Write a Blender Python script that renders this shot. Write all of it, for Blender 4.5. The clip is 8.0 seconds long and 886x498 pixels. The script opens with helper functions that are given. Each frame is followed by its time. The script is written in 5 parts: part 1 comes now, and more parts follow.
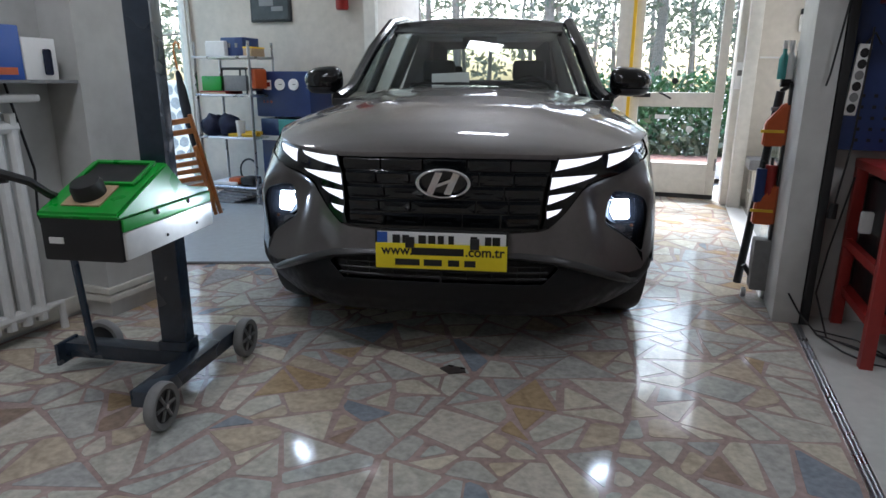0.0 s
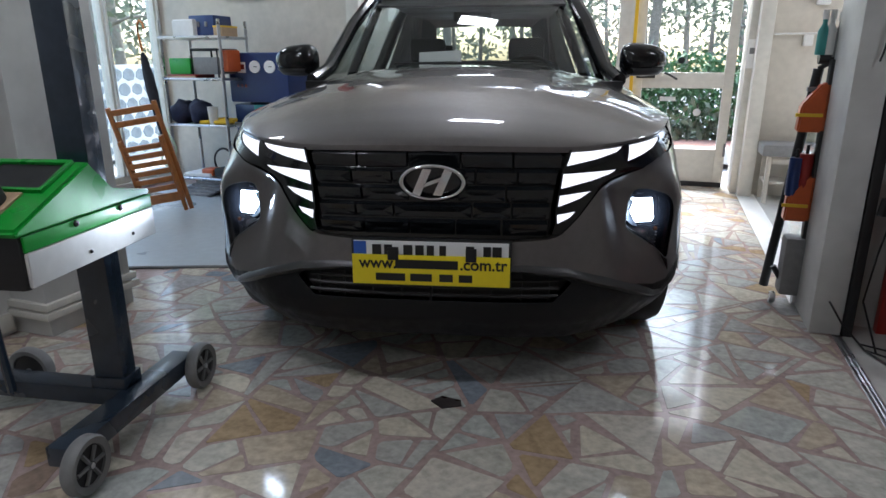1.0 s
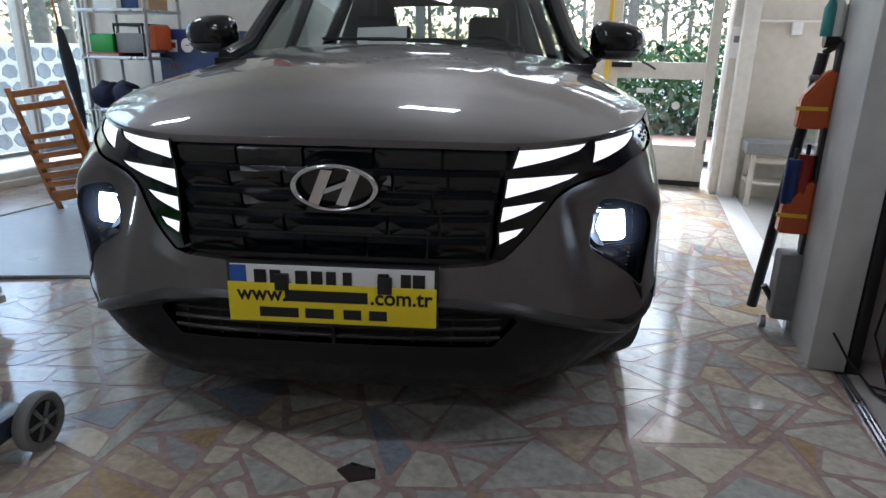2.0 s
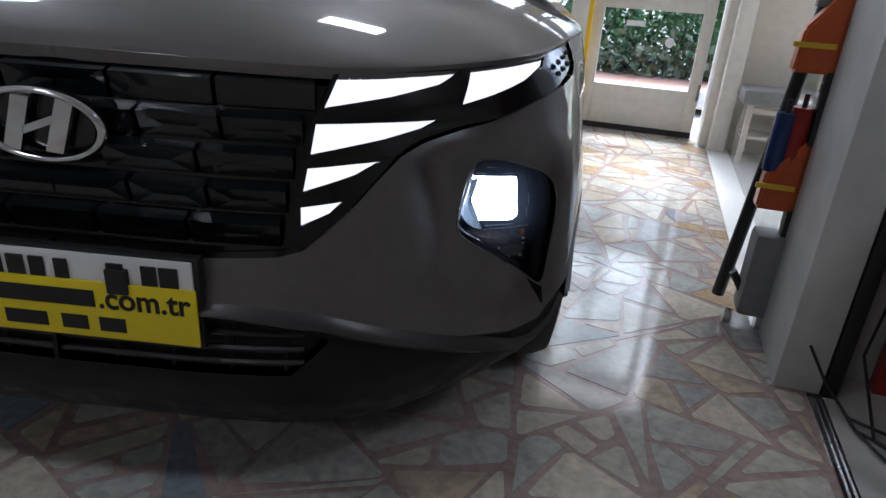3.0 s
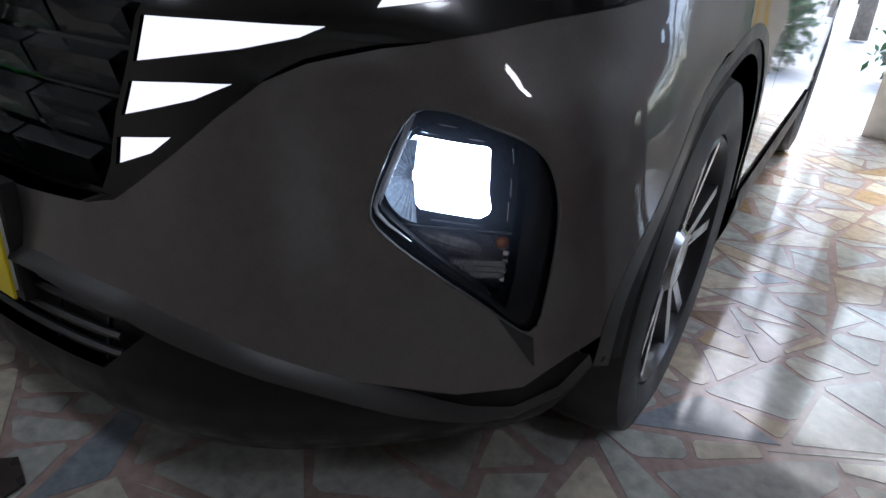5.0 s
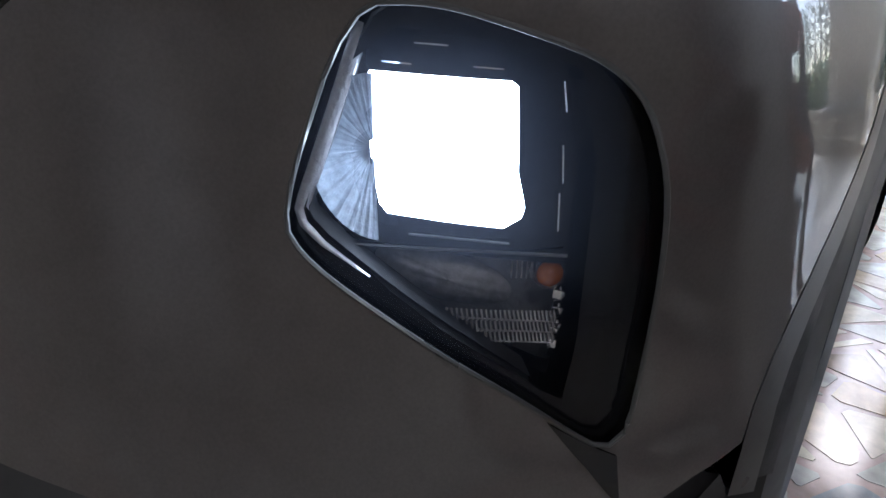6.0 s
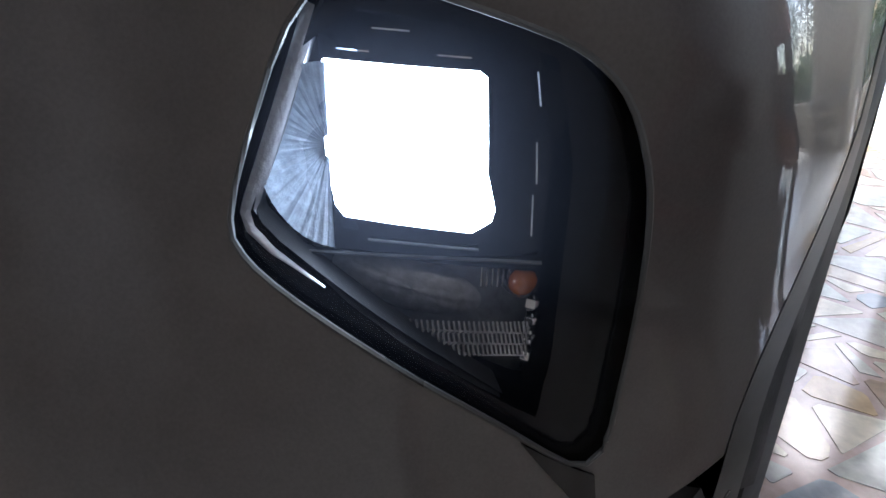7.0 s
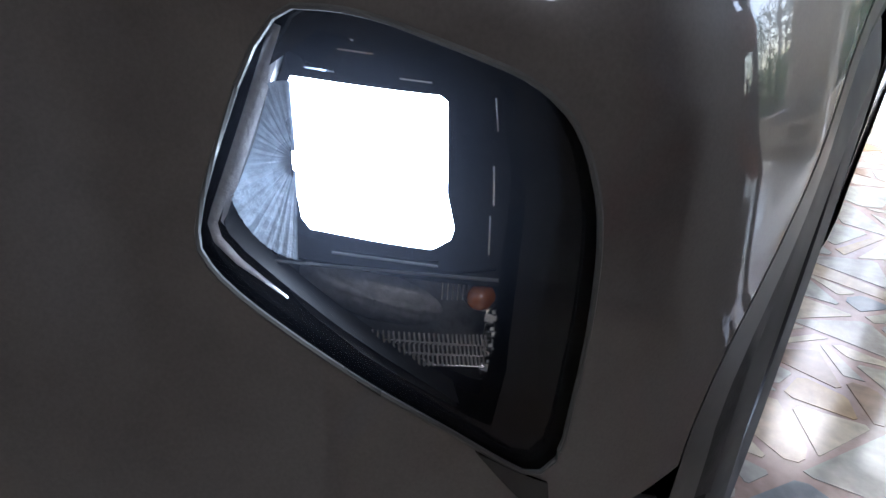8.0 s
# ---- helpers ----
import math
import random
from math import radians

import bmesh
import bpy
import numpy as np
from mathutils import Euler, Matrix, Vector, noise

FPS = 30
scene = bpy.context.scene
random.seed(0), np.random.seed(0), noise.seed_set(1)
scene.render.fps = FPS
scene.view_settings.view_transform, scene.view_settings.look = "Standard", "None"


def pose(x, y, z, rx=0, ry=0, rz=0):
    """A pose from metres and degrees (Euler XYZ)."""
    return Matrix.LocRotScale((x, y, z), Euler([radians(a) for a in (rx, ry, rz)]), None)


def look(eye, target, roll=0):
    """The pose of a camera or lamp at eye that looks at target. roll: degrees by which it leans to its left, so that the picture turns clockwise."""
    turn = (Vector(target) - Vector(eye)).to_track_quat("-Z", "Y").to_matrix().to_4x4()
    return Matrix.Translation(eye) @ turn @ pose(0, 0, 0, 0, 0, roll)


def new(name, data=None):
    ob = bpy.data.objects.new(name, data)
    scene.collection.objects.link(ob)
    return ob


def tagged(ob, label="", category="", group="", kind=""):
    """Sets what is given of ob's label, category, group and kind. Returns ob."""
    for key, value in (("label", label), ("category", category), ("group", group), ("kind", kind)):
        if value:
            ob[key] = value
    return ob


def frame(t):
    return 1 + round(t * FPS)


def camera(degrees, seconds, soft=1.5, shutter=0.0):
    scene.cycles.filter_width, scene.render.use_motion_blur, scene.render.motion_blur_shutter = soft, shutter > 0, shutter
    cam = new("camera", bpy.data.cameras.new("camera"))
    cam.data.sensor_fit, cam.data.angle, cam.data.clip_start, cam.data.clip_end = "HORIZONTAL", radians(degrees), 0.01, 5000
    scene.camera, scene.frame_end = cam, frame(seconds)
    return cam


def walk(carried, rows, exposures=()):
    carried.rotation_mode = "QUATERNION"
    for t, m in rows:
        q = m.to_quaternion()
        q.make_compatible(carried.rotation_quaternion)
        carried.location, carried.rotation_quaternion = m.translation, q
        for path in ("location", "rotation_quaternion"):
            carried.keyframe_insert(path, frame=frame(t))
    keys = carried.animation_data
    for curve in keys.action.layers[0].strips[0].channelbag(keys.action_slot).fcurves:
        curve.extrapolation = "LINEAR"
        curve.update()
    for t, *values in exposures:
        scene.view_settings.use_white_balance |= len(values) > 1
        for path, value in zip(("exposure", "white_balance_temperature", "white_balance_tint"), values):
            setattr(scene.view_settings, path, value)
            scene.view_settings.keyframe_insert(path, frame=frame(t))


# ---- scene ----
cam = camera(70.5, 8.0)
PATH = [
    (0, (0.346, 0.03, 1.166), (0.076, 1.943, 0.646), 0.3),
    (0.5, (0.35, 0.208, 1.157), (0.003, 2.094, 0.588), 0.4),
    (1, (0.293, 0.455, 1.146), (0.05, 2.358, 0.578), -0.1),
    (1.5, (0.271, 0.712, 1.127), (0.097, 2.612, 0.527), -1.2),
    (1.7, (0.31, 0.819, 1.11), (0.131, 2.721, 0.52), -0.0),
    (2.8, (0.673, 1.452, 1.039), (0.533, 3.327, 0.358), 2.8),
    (3, (0.728, 1.574, 1.016), (0.571, 3.408, 0.233), 4.0),
    (3.5, (0.866, 1.857, 0.987), (0.56, 3.64, 0.134), 6.5),
    (4, (1.031, 2.035, 0.976), (0.259, 3.665, 0.112), 5.3),
    (4.5, (1.095, 2.03, 0.96), (0.2, 3.613, 0.129), 4.4),
    (4.7, (1.104, 2.051, 0.931), (0.21, 3.619, 0.069), 5.3),
    (5.8, (0.976, 2.414, 0.768), (-0.211, 3.804, -0.045), -0.3),
    (6, (0.947, 2.439, 0.736), (-0.186, 3.88, -0.063), 0.7),
    (6.5, (0.927, 2.463, 0.717), (-0.151, 3.955, -0.064), 1.0),
    (7, (0.93, 2.469, 0.73), (-0.127, 3.956, -0.09), 1.5),
    (7.5, (0.936, 2.477, 0.738), (-0.117, 3.965, -0.085), 2.0),
    (8, (0.95, 2.481, 0.752), (-0.1, 3.945, -0.116), 3.1),
]
walk(cam, [(t, look(eye, target, roll)) for t, eye, target, roll in PATH], [(0, 2.95, 5750, 10), (1.5, 3.0, 5750, 10), (3.2, 2.6, 5650, 11), (5.0, 2.65, 5650, 11), (6.0, 3.2, 5750, 12), (8, 3.15, 5750, 12)])

# ---- world, sky light and the lamps of the workshop ----
from mathutils.geometry import delaunay_2d_cdt

world = bpy.data.worlds.new("sky")
scene.world = world
world.use_nodes = True
wn = world.node_tree
sky = wn.nodes.new("ShaderNodeTexSky")
sky.sky_type = "NISHITA"
sky.sun_disc = False
sky.sun_elevation, sky.sun_rotation = radians(52), radians(8)
sky.dust_density, sky.air_density = 3.5, 1.2
wn.nodes["Background"].inputs["Strength"].default_value = 0.145
wn.links.new(sky.outputs["Color"], wn.nodes["Background"].inputs["Color"])
sun = new("sun", bpy.data.lights.new("sun", "SUN"))
sun.data.energy, sun.data.angle, sun.data.color = 1.2, radians(14), (1.0, 0.97, 0.92)
sun.matrix_world = look((1.0, 7.0, 9.05), (0, 0, 0))


# ---- materials ----
def material(name, base, rough=0.5, metal=0.0, grain=0.0, scale=30.0, bump=0.0, coat=0.0, emit=None, power=0.0, spread=0.25, random_tone=0.0, spec=0.5):
    """A surface with two scales of variation: wide stains and fine grain."""
    m = bpy.data.materials.new(name)
    m.use_nodes = True
    n, l = m.node_tree.nodes, m.node_tree.links
    b = n["Principled BSDF"]
    b.inputs["Base Color"].default_value = (*base, 1)
    b.inputs["Roughness"].default_value = rough
    b.inputs["Metallic"].default_value = metal
    b.inputs["Coat Weight"].default_value = coat
    b.inputs["Coat Roughness"].default_value = 0.04
    b.inputs["Specular IOR Level"].default_value = spec
    if emit:
        b.inputs["Emission Color"].default_value = (*emit, 1)
        b.inputs["Emission Strength"].default_value = power
    if grain or bump:
        co = n.new("ShaderNodeTexCoord")
        fine, wide = n.new("ShaderNodeTexNoise"), n.new("ShaderNodeTexNoise")
        fine.inputs["Scale"].default_value, fine.inputs["Detail"].default_value = scale, 6
        wide.inputs["Scale"].default_value, wide.inputs["Detail"].default_value = scale * 0.08, 4
        for t in (fine, wide):
            l.new(co.outputs["Object"], t.inputs["Vector"])
        mixed = n.new("ShaderNodeMath")
        mixed.operation = "ADD"
        l.new(fine.outputs["Fac"], mixed.inputs[0])
        l.new(wide.outputs["Fac"], mixed.inputs[1])
        ramp = n.new("ShaderNodeMapRange")
        ramp.inputs["From Min"].default_value, ramp.inputs["From Max"].default_value = 0.7, 1.3
        ramp.inputs["To Min"].default_value, ramp.inputs["To Max"].default_value = 1 - grain, 1 + grain
        l.new(mixed.outputs[0], ramp.inputs["Value"])
        tone = n.new("ShaderNodeVectorMath")
        tone.operation = "SCALE"
        tone.inputs[0].default_value = base
        l.new(ramp.outputs[0], tone.inputs["Scale"])
        l.new(tone.outputs["Vector"], b.inputs["Base Color"])
        rr = n.new("ShaderNodeMapRange")
        rr.inputs["From Min"].default_value, rr.inputs["From Max"].default_value = 0.3, 0.7
        rr.inputs["To Min"].default_value, rr.inputs["To Max"].default_value = rough * (1 - spread), min(1, rough * (1 + spread))
        l.new(wide.outputs["Fac"], rr.inputs["Value"])
        l.new(rr.outputs[0], b.inputs["Roughness"])
        if bump:
            bp = n.new("ShaderNodeBump")
            bp.inputs["Strength"].default_value, bp.inputs["Distance"].default_value = bump, 0.004
            l.new(fine.outputs["Fac"], bp.inputs["Height"])
            l.new(bp.outputs["Normal"], b.inputs["Normal"])
    return m


def clear(name, tint=(1, 1, 1), gloss=0.08, rough=0.02, glare=0.0):
    """Thin clear glazing: mostly let through, a little mirrored."""
    m = bpy.data.materials.new(name)
    m.use_nodes = True
    n, l = m.node_tree.nodes, m.node_tree.links
    n.remove(n["Principled BSDF"])
    tr, gl, mx, fr = n.new("ShaderNodeBsdfTransparent"), n.new("ShaderNodeBsdfGlossy"), n.new("ShaderNodeMixShader"), n.new("ShaderNodeLayerWeight")
    tr.inputs["Color"].default_value = (*tint, 1)
    gl.inputs["Roughness"].default_value = rough
    fr.inputs["Blend"].default_value = 0.5
    curve, level = n.new("ShaderNodeMath"), n.new("ShaderNodeMath")
    curve.operation, level.operation = "POWER", "MULTIPLY_ADD"
    curve.inputs[1].default_value = 4.0
    level.inputs[1].default_value, level.inputs[2].default_value = 0.4 + gloss, 0.02 + 0.15 * gloss
    l.new(fr.outputs["Facing"], curve.inputs[0])
    l.new(curve.outputs[0], level.inputs[0])
    l.new(level.outputs[0], mx.inputs[0])
    l.new(tr.outputs[0], mx.inputs[1])
    l.new(gl.outputs[0], mx.inputs[2])
    out = mx
    # blue translucent film that imitates the lamp's glare round the beam
    if glare:
        film, haze = n.new("ShaderNodeBsdfTranslucent"), n.new("ShaderNodeMixShader")
        film.inputs["Color"].default_value = (0.62, 0.70, 0.95, 1)
        haze.inputs[0].default_value = glare
        l.new(mx.outputs[0], haze.inputs[1])
        l.new(film.outputs[0], haze.inputs[2])
        out = haze
    l.new(out.outputs[0], n["Material Output"].inputs["Surface"])
    return m


def stone_material():
    """Polished broken marble: each piece its own tone, veined."""
    m = material("broken_marble", (0.5, 0.48, 0.44), 0.13)
    n, l = m.node_tree.nodes, m.node_tree.links
    b = n["Principled BSDF"]
    info, co = n.new("ShaderNodeObjectInfo"), n.new("ShaderNodeTexCoord")
    geo = n.new("ShaderNodeNewGeometry")
    add = n.new("ShaderNodeMath")
    add.operation = "ADD"
    l.new(info.outputs["Random"], add.inputs[0])
    l.new(geo.outputs["Random Per Island"], add.inputs[1])
    wrap = n.new("ShaderNodeMath")
    wrap.operation = "FRACT"
    l.new(add.outputs[0], wrap.inputs[0])
    ramp = n.new("ShaderNodeValToRGB")
    ramp.color_ramp.interpolation = "CONSTANT"
    tones = [(0, (0.50, 0.48, 0.42)), (0.2, (0.44, 0.43, 0.40)), (0.36, (0.57, 0.52, 0.42)), (0.52, (0.38, 0.38, 0.37)), (0.60, (0.49, 0.41, 0.31)), (0.72, (0.44, 0.45, 0.42)), (0.81, (0.41, 0.30, 0.18)), (0.87, (0.54, 0.50, 0.43)), (0.945, (0.30, 0.22, 0.17)), (0.965, (0.25, 0.28, 0.32))]
    e = ramp.color_ramp.elements
    e[0].position, e[0].color = 0, (*tones[0][1], 1)
    e[1].position, e[1].color = tones[1][0], (*tones[1][1], 1)
    for p, c in tones[2:]:
        k = e.new(p)
        k.color = (*c, 1)
    l.new(wrap.outputs[0], ramp.inputs["Fac"])
    vein, spots = n.new("ShaderNodeTexNoise"), n.new("ShaderNodeTexNoise")
    vein.inputs["Scale"].default_value, vein.inputs["Detail"].default_value, vein.inputs["Distortion"].default_value = 7, 8, 2.5
    spots.inputs["Scale"].default_value, spots.inputs["Detail"].default_value = 45, 5
    shift = n.new("ShaderNodeVectorMath")
    shift.operation = "ADD"
    l.new(co.outputs["Object"], shift.inputs[0])
    l.new(wrap.outputs[0], shift.inputs[1])
    for t in (vein, spots):
        l.new(shift.outputs[0], t.inputs["Vector"])
    mul = n.new("ShaderNodeMath")
    mul.operation = "MULTIPLY_ADD"
    l.new(vein.outputs["Fac"], mul.inputs[0])
    mul.inputs[1].default_value = 1.1
    l.new(spots.outputs["Fac"], mul.inputs[2])
    rg = n.new("ShaderNodeMapRange")
    rg.inputs["From Min"].default_value, rg.inputs["From Max"].default_value = 0.65, 1.4
    rg.inputs["To Min"].default_value, rg.inputs["To Max"].default_value = 0.68, 1.22
    l.new(mul.outputs[0], rg.inputs["Value"])
    sc = n.new("ShaderNodeVectorMath")
    sc.operation = "SCALE"
    l.new(ramp.outputs["Color"], sc.inputs[0])
    l.new(rg.outputs[0], sc.inputs["Scale"])
    l.new(sc.outputs["Vector"], b.inputs["Base Color"])
    rr = n.new("ShaderNodeMapRange")
    rr.inputs["To Min"].default_value, rr.inputs["To Max"].default_value = 0.05, 0.17
    l.new(vein.outputs["Fac"], rr.inputs["Value"])
    l.new(rr.outputs[0], b.inputs["Roughness"])
    return m


MARBLE = stone_material()
GROUT = material("pink_cement_joint", (0.375, 0.285, 0.262), 0.12, grain=0.25, scale=40)
PAINT = material("taupe_metallic_paint", (0.106, 0.095, 0.093), 0.48, metal=0.25, grain=0.12, scale=420, coat=1.0, spread=0.10, spec=0.35)
BLACK_GLOSS = material("gloss_black", (0.006, 0.006, 0.007), 0.16, coat=0.25)
GRILLE = material("dark_chrome_grille", (0.008, 0.010, 0.012), 0.20, metal=0.2, grain=0.15, scale=20, coat=0.4)
PLASTIC = material("dark_cladding_plastic", (0.007, 0.007, 0.008), 0.5, grain=0.12, scale=300, bump=0.06, spec=0.28)
TRIM = material("satin_grey_trim", (0.085, 0.085, 0.085), 0.36, metal=0.3, grain=0.1, scale=120)
# satin grey that stands in for light along the bumper's paint fold
FOLD_GREY = material("lit_fold_grey", (0.048, 0.047, 0.047), 0.36, metal=0.2, grain=0.1, scale=120)
CHROME = material("chrome", (0.75, 0.76, 0.78), 0.08, metal=1.0)
RUBBER = material("tyre_rubber", (0.012, 0.012, 0.012), 0.6, grain=0.2, scale=90)
ALLOY = material("machined_alloy", (0.42, 0.43, 0.44), 0.28, metal=1.0, grain=0.1, scale=60)
ALLOY_DARK = material("dark_alloy", (0.03, 0.03, 0.033), 0.3, metal=0.5)
# the cover's film puts a bluish glare over the lamp
LENS = clear("lamp_cover", (0.97, 0.98, 1.0), -0.1, glare=0.005)
GLASS = clear("window_glass", (0.93, 0.96, 0.95), 0.15)
CARGLASS = clear("tinted_car_glass", (0.60, 0.65, 0.63), 0.12)
DRL_LIT = material("lit_daytime_lamp", (0.8, 0.8, 0.8), 0.3, emit=(1.0, 0.95, 0.98), power=0.16)
BEAM = material("lit_headlamp", (0.9, 0.9, 0.9), 0.3, emit=(0.80, 0.90, 1.0), power=5)
BOWL = material("ribbed_reflector", (0.31, 0.37, 0.45), 0.3, metal=0.35, grain=0.25, scale=160, bump=0.3)
SATIN = material("satin_silver_trim", (0.34, 0.34, 0.36), 0.3, metal=0.8, grain=0.2, scale=220, bump=0.25)
SIGNAL_DARK = material("smoked_reflector", (0.11, 0.11, 0.115), 0.35, metal=0.5, grain=0.4, scale=90, bump=0.4)
DISH = material("frosted_silver_dish", (0.24, 0.23, 0.23), 0.42, metal=0.5, grain=0.3, scale=140, bump=0.3)
LAMP_BLACK = material("lamp_black", (0.004, 0.004, 0.005), 0.12, spec=0.22)
AMBER = material("amber_bulb", (0.17, 0.045, 0.005), 0.12, grain=0.4, scale=90, coat=1)
SILVERED = material("silvered_reflector", (0.27, 0.26, 0.26), 0.25, metal=0.9, grain=0.2, scale=70)
YELLOW = material("yellow_sign", (0.82, 0.66, 0.008), 0.4, grain=0.03, scale=60)
WHITE_SIGN = material("white_plate", (0.75, 0.75, 0.75), 0.4)
BLUE_SIGN = material("blue_plate_band", (0.03, 0.10, 0.42), 0.4)
INK = material("black_ink", (0.008, 0.008, 0.008), 0.5)
INTERIOR = material("dark_car_interior", (0.022, 0.022, 0.024), 0.7, grain=0.15, scale=40)
PAPER = material("white_paper", (0.85, 0.85, 0.84), 0.6, grain=0.03, scale=20)
WALL = material("cream_wall_paint", (0.54, 0.50, 0.43), 0.65, grain=0.10, scale=14, bump=0.15)
WALL_GREY = material("grey_white_wall_paint", (0.52, 0.52, 0.50), 0.55, grain=0.12, scale=10, bump=0.15)
CEIL = material("white_ceiling_paint", (0.70, 0.69, 0.66), 0.8, grain=0.06, scale=6)
FRAME = material("cream_metal_frame", (0.62, 0.60, 0.54), 0.4, grain=0.10, scale=18)
VINYL = material("grey_vinyl_floor", (0.36, 0.40, 0.42), 0.32, grain=0.12, scale=18)
TILE = material("pale_floor_tile", (0.55, 0.55, 0.52), 0.22, grain=0.08, scale=20)
STEEL = material("brushed_steel", (0.55, 0.55, 0.56), 0.3, metal=1.0, grain=0.15, scale=80)
NAVY_STEEL = material("dark_blue_enamel", (0.022, 0.034, 0.052), 0.26, grain=0.2, scale=30, coat=0.3)
GREEN = material("green_plastic", (0.015, 0.30, 0.028), 0.32, grain=0.06, scale=80)
BLACK = material("matt_black_plastic", (0.012, 0.012, 0.013), 0.45, grain=0.15, scale=60)
WOOD = material("orange_varnished_wood", (0.42, 0.15, 0.035), 0.35, grain=0.25, scale=25)
BLUE = material("blue_machine_enamel", (0.015, 0.035, 0.13), 0.35, grain=0.12, scale=30)
RED = material("red_enamel", (0.26, 0.016, 0.012), 0.42, grain=0.15, scale=30)
ORANGE = material("orange_plastic", (0.48, 0.09, 0.018), 0.4, grain=0.1, scale=40)
YELLOW_P = material("yellow_plastic", (0.70, 0.45, 0.02), 0.45)
WHITE_P = material("white_plastic", (0.68, 0.68, 0.66), 0.4, grain=0.06, scale=30)
GREY_P = material("grey_plastic", (0.2, 0.2, 0.2), 0.5, grain=0.12, scale=40)
TEAL = material("teal_plastic", (0.05, 0.28, 0.26), 0.4)
CARD = material("brown_cardboard", (0.42, 0.30, 0.18), 0.7, grain=0.12, scale=40)
CLOTH = material("dark_umbrella_cloth", (0.012, 0.014, 0.02), 0.8, grain=0.3, scale=40)
DENIM = material("navy_cloth", (0.015, 0.02, 0.05), 0.9, grain=0.3, scale=60)
BAG = material("grey_plastic_sheeting", (0.25, 0.25, 0.26), 0.4, grain=0.35, scale=22, bump=0.6)
PANEL_LIT = material("lit_ceiling_panel", (0.9, 0.9, 0.9), 0.5, emit=(1.0, 0.97, 0.96), power=6.0)
CABLE = material("black_cable", (0.01, 0.01, 0.01), 0.5)
BARK = material("pine_bark", (0.20, 0.165, 0.13), 0.9, grain=0.4, scale=12, bump=0.8)
LEAF = material("green_foliage", (0.12, 0.135, 0.08), 0.6, grain=0.5, scale=3)
# bright distance haze is put into this colour, hence paler than LEAF
LEAF_FAR = material("hazed_far_foliage", (0.24, 0.235, 0.16), 0.7, grain=0.5, scale=1.2)
LEAF_DARK = material("dark_green_hedge_leaves", (0.045, 0.12, 0.035), 0.55, grain=0.5, scale=4)
PAVING = material("red_brick_paving", (0.34, 0.17, 0.12), 0.75, grain=0.22, scale=12)
ASPHALT = material("pale_dusty_asphalt", (0.34, 0.335, 0.32), 0.85, grain=0.2, scale=6)
BANK = material("grassy_bank", (0.13, 0.14, 0.075), 0.9, grain=0.4, scale=5, bump=0.6)
RUBBLE = material("grey_field_stone", (0.20, 0.23, 0.25), 0.7, grain=0.3, scale=14, bump=0.4)
MORTAR = material("pale_mortar", (0.60, 0.61, 0.60), 0.85, grain=0.1, scale=20)


# ---- builders ----
def mesh_of(bm, name, smooth=None):
    me = bpy.data.meshes.new(name)
    bmesh.ops.recalc_face_normals(bm, faces=bm.faces) if smooth != "keep" else None
    bm.to_mesh(me)
    bm.free()
    if smooth:
        me.polygons.foreach_set("use_smooth", [True] * len(me.polygons))
        if smooth not in ("keep", True):
            me.set_sharp_from_angle(angle=radians(smooth))
    return me


def part(name, bm, mat, parent=None, label="", smooth=35):
    ob = new(name, mesh_of(bm, name, smooth))
    ob.data.materials.append(mat)
    if parent:
        ob.parent = parent
    return tagged(ob, label)


def thing(name, label, category, m=None, group="", kind=""):
    ob = tagged(new(name), label, category, group, kind)
    if m is not None:
        ob.matrix_basis = m
    return ob


def box(bm, x0, x1, y0, y1, z0, z1, bevel=0.0, m=None):
    r = bmesh.ops.create_cube(bm, size=1)
    vs = r["verts"]
    for v in vs:
        v.co = Vector(((x0 + x1) / 2 + v.co.x * (x1 - x0), (y0 + y1) / 2 + v.co.y * (y1 - y0), (z0 + z1) / 2 + v.co.z * (z1 - z0)))
        if m is not None:
            v.co = m @ v.co
    if bevel:
        es = list({e for v in vs for e in v.link_edges})
        bmesh.ops.bevel(bm, geom=es, offset=bevel, segments=2, affect="EDGES", profile=0.6)
    return bm


def slab(x0, x1, y0, y1, z0, z1, bevel=0.0, m=None):
    return box(bmesh.new(), x0, x1, y0, y1, z0, z1, bevel, m)


def tube(bm, pts, r, n=8, r1=None, caps=True):
    """A round rod along points."""
    pts = [Vector(p) for p in pts]
    rings = []
    up = Vector((0.13, 0.27, 0.95))
    for i, p in enumerate(pts):
        d = (pts[min(i + 1, len(pts) - 1)] - pts[max(i - 1, 0)]).normalized()
        a = d.cross(up)
        if a.length < 0.05:
            a = d.cross(Vector((1, 0, 0)))
        a.normalize()
        c = d.cross(a)
        k = r if r1 is None else r + (r1 - r) * i / (len(pts) - 1)
        rings.append([bm.verts.new(p + k * (a * math.cos(2 * math.pi * j / n) + c * math.sin(2 * math.pi * j / n))) for j in range(n)])
    for q, w in zip(rings, rings[1:]):
        for j in range(n):
            bm.faces.new((q[j], q[(j + 1) % n], w[(j + 1) % n], w[j]))
    if caps:
        bm.faces.new(rings[0])
        bm.faces.new(rings[-1])
    return bm


def rod(pts, r, n=8, r1=None):
    return tube(bmesh.new(), pts, r, n, r1)


